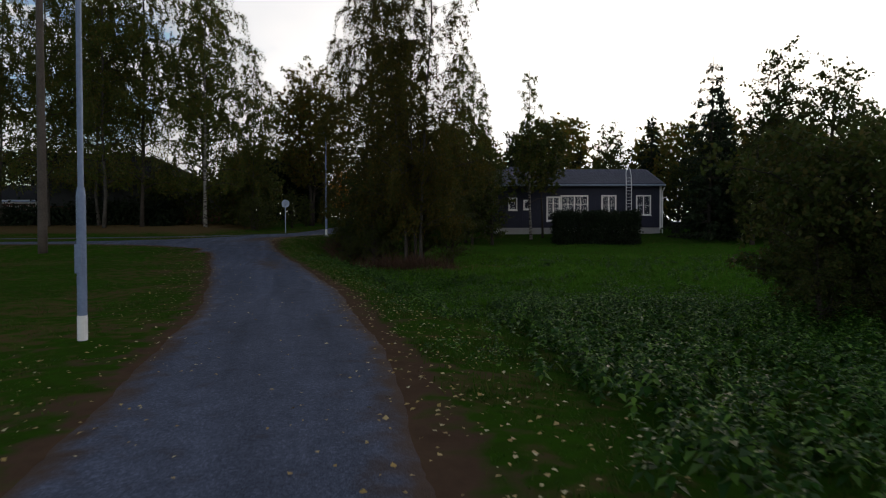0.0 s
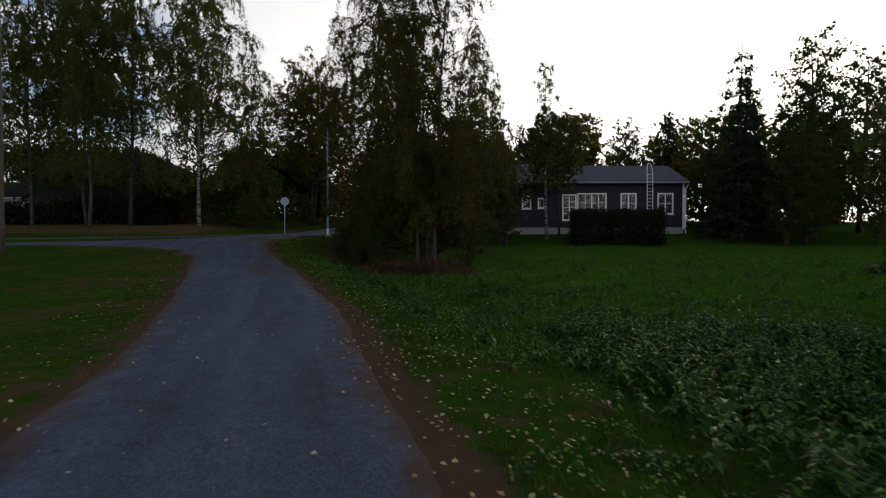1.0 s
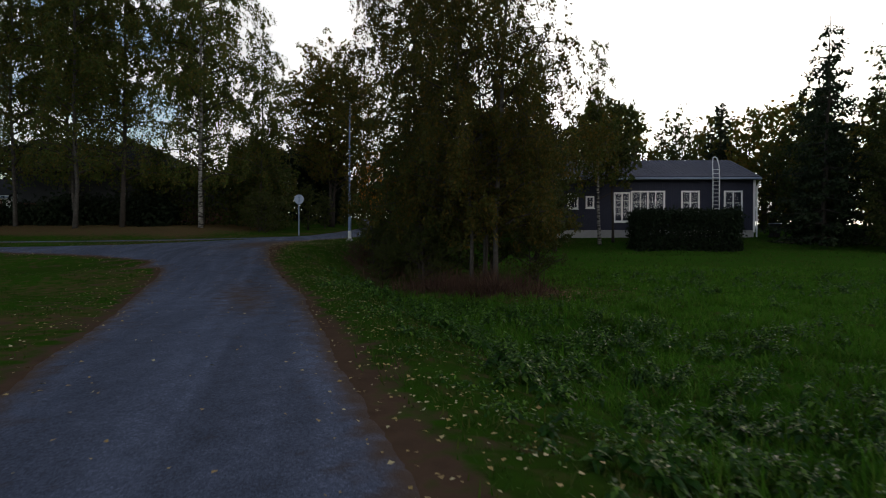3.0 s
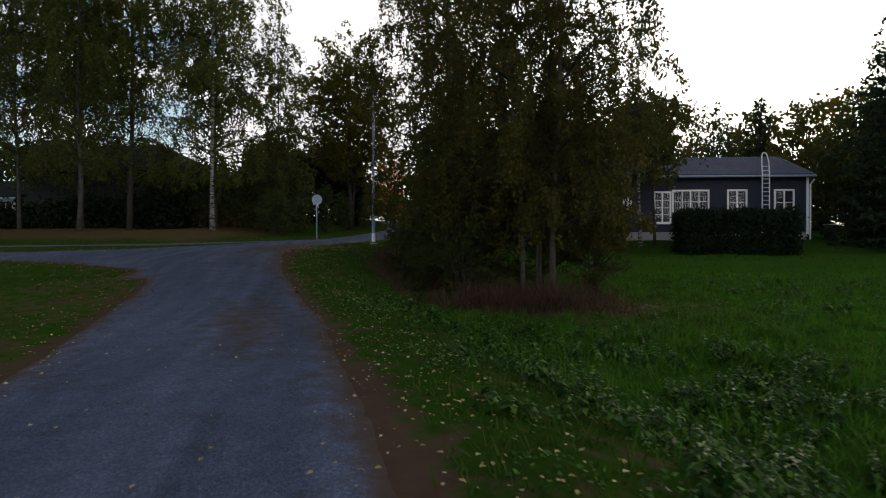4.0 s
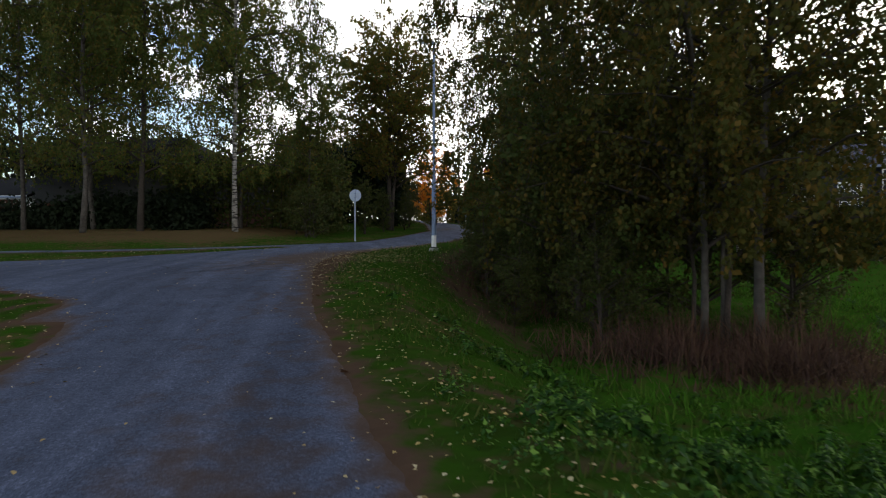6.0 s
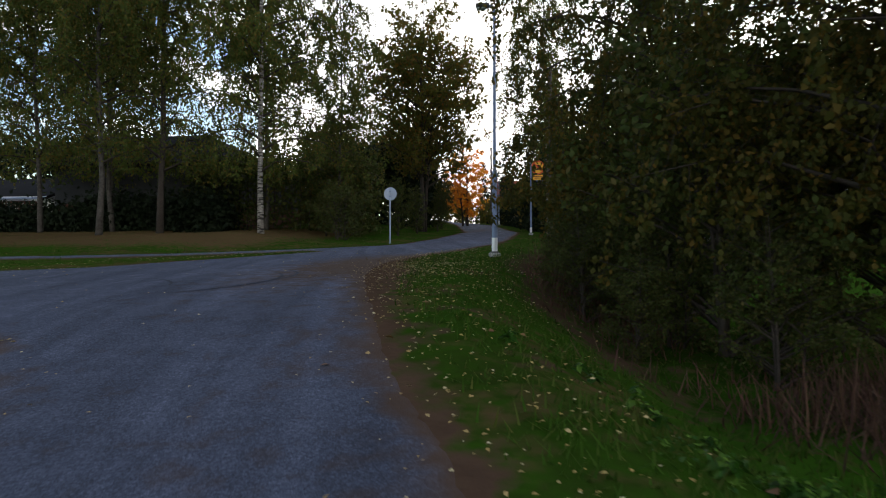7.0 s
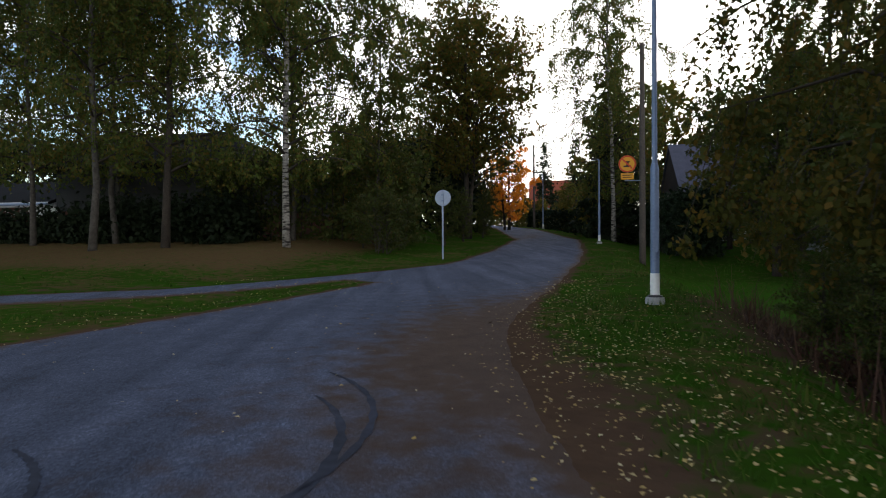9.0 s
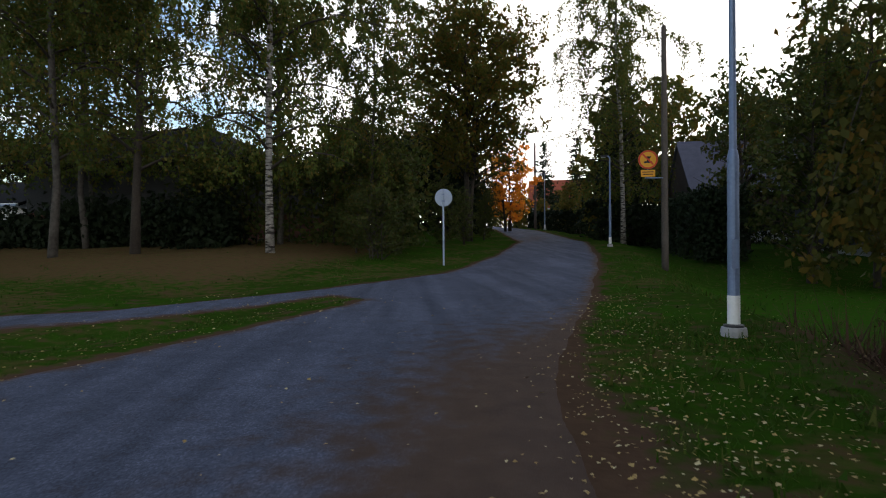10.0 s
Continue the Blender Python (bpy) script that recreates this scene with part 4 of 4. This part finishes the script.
house_with_gable("house", -12, -3, 112, 120, 4.6, 5.0, 8.0, 12.0, PLASTER, BRICK_RED, "far pale house with a red tiled roof")
house_with_gable("house", 0.8, 10, 66, 74, 2.6, 3.1, 6.0, 9.5, DARK_WOOD, TILE, "house with a grey roof behind the hedge")


# ---- poles and signs ----
def lamp_post(x, y, h, arm, label, foot=True, k=1.0, step=1.84):
    z = float(land(x, y))
    t = tagged(new("street_lamp"), label, "street lamp", group="street lamps")
    t.location = (x, y, z)
    if foot:
        part("concrete_foot", Geo().lathe(0, 0, [(0.135, -0.3), (0.13, 0.05), (0.12, 0.09), (0.07, 0.10)], 16), CONCRETE, t, "pale concrete foot", smooth=False)
        part("collar", Geo().lathe(0, 0, [(0.10, 0.09), (0.10, 0.115), (0.065, 0.125)], 16), DARK_METAL, t)
    part("lower_pole", Geo().lathe(0, 0, [(0.060 * k, -0.2), (0.058 * k, step), (0.046 * k, step + 0.07), (0.04 * k, step + 0.09)], 16), GALV, t, smooth=False)
    band = (0.12, 0.42) if foot else (0.0, 0.26)
    if step < 1.8 or foot:
        part("painted_band", Geo().lathe(0, 0, [(0.0625 * k, band[0]), (0.0625 * k, band[1])], 16), WHITE, t, "white painted band")
    part("upper_pole", Geo().lathe(0, 0, [(0.037 * k, step + 0.05), (0.030 * k, h)], 14), GALV, t)
    part("service_hatch", Geo().box(-0.035, 0.035, -0.068, -0.05, 0.7, 1.0), GALV, t, bevel=0.004)
    part("arm", Geo().tube([(0, 0, h - 0.05), (arm * 0.2, 0, h + 0.03), (arm * 0.6, 0, h + 0.05)], [0.035, 0.03, 0.03], 8), GALV, t)
    head = Geo()
    s = 1 if arm > 0 else -1
    xa = arm * 0.35
    head.add([(xa, -0.07, h), (xa, 0.07, h), (xa, 0.07, h + 0.09), (xa, -0.07, h + 0.09), (xa + s * 0.30, -0.11, h + 0.02), (xa + s * 0.30, 0.11, h + 0.02), (xa + s * 0.30, 0.09, h + 0.08), (xa + s * 0.30, -0.09, h + 0.08)],
             [(0, 1, 2, 3), (7, 6, 5, 4), (0, 4, 5, 1), (1, 5, 6, 2), (2, 6, 7, 3), (3, 7, 4, 0)])
    lantern = part("lantern", head, DARK_METAL, t, bevel=0.012)
    part("diffuser", Geo().box(min(xa + s * 0.08, xa + s * 0.27), max(xa + s * 0.08, xa + s * 0.27), -0.07, 0.07, h - 0.02, h - 0.004), CURTAIN, lantern)
    return t


house.location.x = -0.2
ladder.location.x = -0.45

lamp_post(-3.745, 6.1, 5.6, -0.3, "galvanised street lamp on the grass beside the path", foot=False, k=0.78, step=1.5)
lamp_post(-6.16, 31.1, 5.45, -0.3, "galvanised street lamp with white band on concrete foot")
lamp_post(-5.55, 52.5, 4.1, -0.3, "far galvanised street lamp at the lane's edge")
lamp_post(-9.0, 78.5, 5.0, -0.3, "small far street lamp at the lane's bend")


def wood_pole(x, y, h, r, label):
    t = tagged(new("utility_pole"), label, "utility pole")
    t.location = (x, y, float(land(x, y)))
    part("pole", Geo().lathe(0, 0, [(r, -0.3), (r * 0.97, 1.0), (r * 0.7, h), (r * 0.4, h + 0.06)], 12), POLE_WOOD, t, smooth=True)
    return t


wood_pole(-14.0, 20.6, 10.5, 0.15, "grey weathered wooden utility pole on the lawn")
wood_pole(-4.67, 43.7, 7.5, 0.11, "weathered wooden utility pole beside the lane")
wood_pole(-9.9, 80.0, 8.0, 0.12, "far wooden utility pole at the bend")

sg = tagged(new("road_sign"), "back of a round grey road sign on a thin post", "road sign")
SX, SY = -11.52, 43.1
sg.location = (SX, SY, float(land(SX, SY)))
part("post", Geo().lathe(0, 0, [(0.03, -0.3), (0.03, 2.42), (0.028, 2.43)], 10), GREY_PAINT, sg)
part("disc", Geo().tube([(0, 0.035, 2.18), (0, 0.042, 2.18), (0, 0.060, 2.18)], [0.27, 0.285, 0.285], 36), GREY_PAINT, sg, "bare grey metal disc")
for zc in (2.05, 2.26):
    part("clamp", Geo().box(-0.04, 0.04, -0.034, 0.034, zc, zc + 0.04), GALV, sg)

ys = tagged(new("warning_sign"), "round yellow prohibition sign with red ring on a pole bracket", "road sign")
YX, YY, YZ = -5.18, 43.55, 4.80
ys.scale = (0.88, 0.88, 0.88)
ys.location = (YX, YY, YZ)
part("board", Geo().tube([(0, 0.0, 0), (0, 0.02, 0)], [0.33, 0.33], 36), YELLOW, ys)
ring = Geo()
for i in range(36):
    a0, a1 = i * math.pi / 18, (i + 1) * math.pi / 18
    v = [(r * math.cos(a), yy, r * math.sin(a)) for yy in (-0.006, -0.001) for a in (a0, a1) for r in (0.27, 0.325)]
    ring.add(v, [(0, 1, 3, 2), (4, 6, 7, 5), (0, 4, 5, 1), (2, 3, 7, 6)])
part("ring", ring, RED, ys)
part("symbol", Geo().box(-0.14, 0.14, -0.006, -0.001, -0.12, -0.06).box(-0.04, 0.05, -0.006, -0.001, -0.06, 0.10).box(-0.10, 0.10, -0.006, -0.001, 0.06, 0.11), BLACK, ys)
part("bar", Geo().add([(-0.20, -0.010, 0.17), (-0.16, -0.010, 0.21), (0.20, -0.010, -0.16), (0.16, -0.010, -0.20), (-0.20, -0.007, 0.17), (-0.16, -0.007, 0.21), (0.20, -0.007, -0.16), (0.16, -0.007, -0.20)], [(0, 3, 2, 1), (4, 5, 6, 7), (0, 1, 5, 4), (2, 3, 7, 6)]), RED, ys)
plate = part("plate", Geo().box(-0.24, 0.24, 0.0, 0.02, -0.60, -0.36), YELLOW, ys, bevel=0.004)
part("text_bar", Geo().box(-0.19, 0.19, -0.005, -0.001, -0.45, -0.42).box(-0.17, 0.17, -0.005, -0.001, -0.53, -0.50), BLACK, plate)
part("bracket", Geo().tube([(-0.1, 0.04, -0.64), (0.50, 0.10, -0.64)], [0.02, 0.02], 6).tube([(0, 0.035, -0.64), (0, 0.035, 0.25)], [0.018, 0.018], 6), GALV, ys)


# ---- grass, weeds and fallen leaves ----
def blades(name, n, box, size, material, label, seed, accept, width=0.006):
    """Single grass blades, each a bent pair of faces joined to one."""
    rng = np.random.default_rng(seed)
    x, y = rng.uniform(box[0], box[1], n), box[2] + (box[3] - box[2]) * rng.uniform(0, 1, n) ** 1.0
    ok = rng.uniform(0, 1, n) < accept(x, y)
    x, y = x[ok], y[ok]
    n = len(x)
    z = land(x, y) - 0.01
    a, lean, h = rng.uniform(0, 6.28, n), rng.uniform(0.1, 1.2, n), size * rng.uniform(0.4, 1.3, n) * (0.75 + 0.45 * waves(x, y, 0.6) + 0.25 * waves(y, x, 1.7)) * (1 - 0.5 * smooth01(-1.0, -2.0, x - along(y, RIGHT_EDGE)))
    d = np.stack([np.cos(a), np.sin(a), np.zeros(n)], 1)
    s = np.stack([-np.sin(a), np.cos(a), np.zeros(n)], 1) * (width * rng.uniform(0.7, 1.5, n))[:, None]
    p0 = np.stack([x, y, z], 1)
    p2 = p0 + d * (lean * h)[:, None] + np.array([0, 0, 1]) * (h * (1 - 0.35 * lean))[:, None]
    q = np.stack([p0 - s, p0 + s, p2 + s * 0.15, p2 - s * 0.15], 1)
    ob = new(name, quads_mesh(name, q, material))
    return tagged(ob, label, "grass", kind="stuff")


def on_grass(x, y):
    d = -road_depth(x, y)
    tuft = 0.25 + 0.75 * smooth01(-0.7, 0.5, waves(x, y, 0.3) + 0.8 * waves(y, x, 0.8))
    return tuft * smooth01(0.05, 0.5, d) * (1 - 0.93 * smooth01(0.35, 0.8, bare_soil(x, y))) * (1 - 0.97 * smooth01(0.45, 0.75, dry_patch(x, y)))


blades("grass", 130000, (-9, 4, 0.6, 12), 0.085, GRASS, "dark green grass along the path", 201, on_grass)
blades("grass", 165000, (-16, 3, 12, 32), 0.10, GRASS, "dark green grass along the path", 202, on_grass, 0.0065)
blades("grass", 55000, (-3.5, 7, 9, 22), 0.20, MEADOW, "tall soft grass between the weeds", 208, lambda x, y: on_grass(x, y) * smooth01(1.2, 2.2, x - along(y, RIGHT_EDGE)), 0.0075)
blades("grass", 40000, (-32, 22, 26, 48), 0.13, GRASS, "dark green grass on bank and meadow", 203, on_grass, 0.016)
blades("grass", 100000, (0.5, 19, 9, 31), 0.17, MEADOW, "lush tufted meadow grass", 204, on_grass, 0.013)
blades("dry_grass", 42000, (-34, -12, 33, 47), 0.07, STRAW, "short straw-coloured dry grass on the bank", 206, lambda x, y: smooth01(0.2, 0.7, dry_patch(x, y)) * (road_depth(x, y) < -0.2), 0.007)
blades("tall_grass", 20000, (-5, 0.6, 21.6, 26), 0.55, DRY, "dry reddish brown stems at the clump's foot", 205,
       lambda x, y: np.exp(-(((x + 1.7 + 0.45 * (y - 23.6)) / 1.35) ** 2 + ((y - 23.3) / 0.9) ** 2)), 0.008)


def weed_patch(name, spots, seed, label, size=0.085, per=210):
    """Low leafy weeds growing in clumps."""
    rng = np.random.default_rng(seed)
    out = []
    for x, y, r, h in spots:
        m = int(per * r * r * 3.2 + 24)
        a, rr = rng.uniform(0, 6.28, m), r * np.sqrt(rng.uniform(0, 1, m))
        px, py = x + rr * np.cos(a), y + rr * np.sin(a)
        pz = land(px, py) + h * (1 - (rr / r) ** 2 * 0.75) * rng.uniform(0.35, 1.05, m)
        out.append(np.stack([px, py, pz], 1))
    p = np.concatenate(out)
    ob = new(name, quads_mesh(name, leaf_quads(rng, p, size, droop=0.0, fold=0.3, narrow=0.55, flat=True), WEED))
    return tagged(ob, label, "weeds", kind="stuff")


def nettles(name, n, box, accept, tall, seed, label):
    """Upright leafy plants: pairs of pointed leaves in tiers up a stem, largest below the top."""
    rng = np.random.default_rng(seed)
    x, y = rng.uniform(box[0], box[1], n), rng.uniform(box[2], box[3], n)
    dens = accept(x, y)
    ok = rng.uniform(0, 1, n) < dens
    x, y, dens = x[ok], y[ok], dens[ok]
    m, tiers, per = len(x), 5, 4
    h = tall * rng.uniform(0.55, 1.2, m) * (0.45 + 0.55 * dens) * (1 + 0.4 * waves(x, y, 0.33))
    root = np.stack([x, y, land(x, y)], 1)
    bend = rng.normal(0, 0.22, (m, 2)) * h[:, None]
    a0 = rng.uniform(0, 6.28, m)
    out = []
    for t in range(tiers):
        f = 0.42 + 0.58 * t / (tiers - 1)
        for q in range(per):
            a = a0 + q * 2 * math.pi / per + t * 0.8 + rng.normal(0, 0.25, m)
            ln = 0.066 * (1.25 - 0.75 * (f - 0.42) / 0.58) * rng.uniform(0.7, 1.25, m)
            slope = rng.normal(-0.25 + 0.5 * (f - 0.5), 0.25, m)
            d = np.stack([np.cos(a), np.sin(a), slope], 1)
            s = np.stack([-np.sin(a), np.cos(a), rng.normal(0, 0.25, m)], 1)
            c = root + np.concatenate([bend * f * f, (h * f)[:, None]], 1)
            lf = ln[:, None]
            sag = np.array([0, 0, 1.0]) * lf
            out.append(np.stack([c, c + d * lf * 0.45 + s * lf * 0.30 + sag * 0.10, c + d * lf - sag * 0.22, c + d * lf * 0.45 - s * lf * 0.30 + sag * 0.10], 1))
    ob = new(name, quads_mesh(name, np.concatenate(out), WEED))
    return tagged(ob, label, "weeds", kind="stuff")


def nettle_bed(x, y):
    side = x - 0.75 - 0.25 * waves(y, x, 0.5)
    bed = smooth01(0.0, 0.5, side) * smooth01(12.4, 10.8, y + 0.35 * waves(x, y, 0.9) + 0.12 * (x - 1)) * smooth01(9.5, 7.5, x)
    return bed * (0.12 + 0.88 * smooth01(-0.45, 0.45, waves(x, y, 0.42) + 0.55 * waves(y, x, 0.23)))


def meadow_tufts(x, y):
    off = x - along(y, RIGHT_EDGE)
    far = smooth01(10.5, 12.5, y) * smooth01(31, 26, y) * smooth01(1.0, 1.8, off) * (1 - smooth01(19, 22, y) * smooth01(2.5, 1.5, x))
    return far * smooth01(0.48, 0.85, waves(x, y, 0.62) + 0.5 * waves(y, x, 0.27))


def verge_tufts(x, y):
    off = x - along(y, RIGHT_EDGE)
    band = smooth01(0.7, 1.2, off) * smooth01(6.8, 4.5, off) * smooth01(7, 10, y) * smooth01(23, 19, y)
    return band * smooth01(-0.05, 0.75, waves(x, y, 0.5) + 0.5 * waves(y, x, 0.21))


nettles("weeds", 8400, (0.3, 9.5, 1.6, 12.6), nettle_bed, 0.46, 211, "dense bed of dark green nettles in the meadow")
nettles("weeds", 15000, (-4, 16, 10.5, 31), meadow_tufts, 0.22, 213, "scattered clumps of leafy weeds in the meadow")
nettles("weeds", 13000, (-6, 6, 7, 24), verge_tufts, 0.24, 214, "leafy weeds on the bank beside the path")


BROWN_LEAF = mat("brown_fallen_leaves", (0.16, 0.075, 0.03), 0.7, second=(0.10, 0.05, 0.025), scale=2, fine=9, island=(0.26, 0.15, 0.05))


def fallen(name, n, box, seed, accept, size, label, material=FALLEN):
    rng = np.random.default_rng(seed)
    x, y = rng.uniform(box[0], box[1], n), rng.uniform(box[2], box[3], n)
    ok = rng.uniform(0, 1, n) < accept(x, y)
    x, y = x[ok], y[ok]
    m = len(x)
    on = road_depth(x, y) > 0
    z = np.where(on, tarmac_height(x, y) + 0.006, land(x, y) + 0.02 + rng.uniform(0, 0.05, m))
    p = np.stack([x, y, z], 1)
    d = np.stack([np.cos(a := rng.uniform(0, 6.28, m)), np.sin(a), rng.normal(0, 0.15, m)], 1)
    u = np.stack([-np.sin(a), np.cos(a), rng.normal(0, 0.25, m)], 1)
    s = size * rng.uniform(0.5, 1.3, (m, 1))
    up = np.array([0, 0, 1.0]) * s * 0.12
    q = np.stack([p, p + d * s * 0.45 + u * s * 0.36 + up, p + d * s, p + d * s * 0.45 - u * s * 0.36 + up], 1)
    ob = new(name, quads_mesh(name, q, material))
    return tagged(ob, label, "leaves", kind="stuff")


def near_edge(x, y):
    d = road_depth(x, y)
    return 0.028 * (d > 0.45) + 0.8 * np.exp(-((d + 0.35) / 0.6) ** 2) * (0.4 + 0.6 * smooth01(-0.5, 0.3, x - along(y, RIGHT_EDGE)))


fallen("fallen_leaves", 17000, (-9, 4, 0.5, 14), 221, near_edge, 0.034, "scattered pale yellow birch leaves on path and verge")
fallen("fallen_leaves", 62000, (-14, 0, 14, 34), 222, lambda x, y: near_edge(x, y) * 0.55 + 0.5 * np.exp(-(((x + 6.6) / 1.3) ** 2 + ((y - 27) / 3.5) ** 2)) * (road_depth(x, y) < 0.1), 0.029, "scattered yellow and brown leaves on lane and verge")
fallen("fallen_leaves", 9000, (-2, 4, 20.5, 25), 223, lambda x, y: 0.7 * np.exp(-(((x - 0.8) / 1.2) ** 2 + ((y - 22.4) / 1.1) ** 2)), 0.05, "brown leaves lying under the clump of birches", BROWN_LEAF)


def tyre_mark(cx, cy, r, a0, a1, w):
    """A thin dark curved mark, with ragged width, lying on the tarmac."""
    g, n = Geo(), 30
    v = []
    for i in range(n):
        a = radians(a0 + (a1 - a0) * i / (n - 1))
        ww = w * math.sin(math.pi * (i + 0.6) / (n + 0.2)) ** 0.5 * (0.8 + 0.3 * math.sin(i * 2.3))
        for rr in (r - ww, r + ww):
            x, y = cx + rr * math.cos(a), cy + rr * math.sin(a)
            v.append((x, y, float(tarmac_height(x, y)) + 0.004))
    g.add(v, [(2 * i, 2 * i + 1, 2 * i + 3, 2 * i + 2) for i in range(n - 1)])
    return part("tyre_mark", g, MARK, road)


MARK = mat("tyre_rubber_mark", (0.027, 0.029, 0.038), 0.9, second=(0.048, 0.053, 0.074), scale=2.0, fine=14, spec=0.1)

for cx, cy, r, a0, a1, w in ((-9.95, 24.95, 1.5, -55, 48, 0.034), (-10.05, 25.3, 1.65, -40, 55, 0.026), (-10.4, 24.0, 1.05, 20, 70, 0.026)):
    tyre_mark(cx, cy, r, a0, a1, w)

rng = np.random.default_rng(9)
low_spots = []
for i in range(130):
    y = rng.uniform(5, 21)
    x = float(along(y, RIGHT_EDGE)) + rng.uniform(0.55, 2.6) * (1 if rng.uniform() < 0.8 else -1.0) - (0.0 if y < 20 else 0.1)
    if float(road_depth(x, y)) < -0.35:
        low_spots.append((x, y, rng.uniform(0.08, 0.26), rng.uniform(0.06, 0.18)))
weed_patch("weeds", low_spots, 212, "small leafy weeds on the path's verge", size=0.036, per=330)
fallen("fallen_leaves", 2600, (-9, -2, 14, 33), 224, lambda x, y: 0.12 * np.exp(-((road_depth(x, y) + 0.7) / 0.8) ** 2), 0.06, "larger brown autumn leaves on the verge", BROWN_LEAF)
blades("tall_grass", 22000, (-5.4, -1.5, 25.5, 34), 0.5, DRY, "dry brown weeds along the ditch", 207,
       lambda x, y: np.exp(-(((x - along(y, RIGHT_EDGE) - 3.6) / 0.75) ** 2 + ((y - 29.6) / 2.6) ** 2)), 0.008)
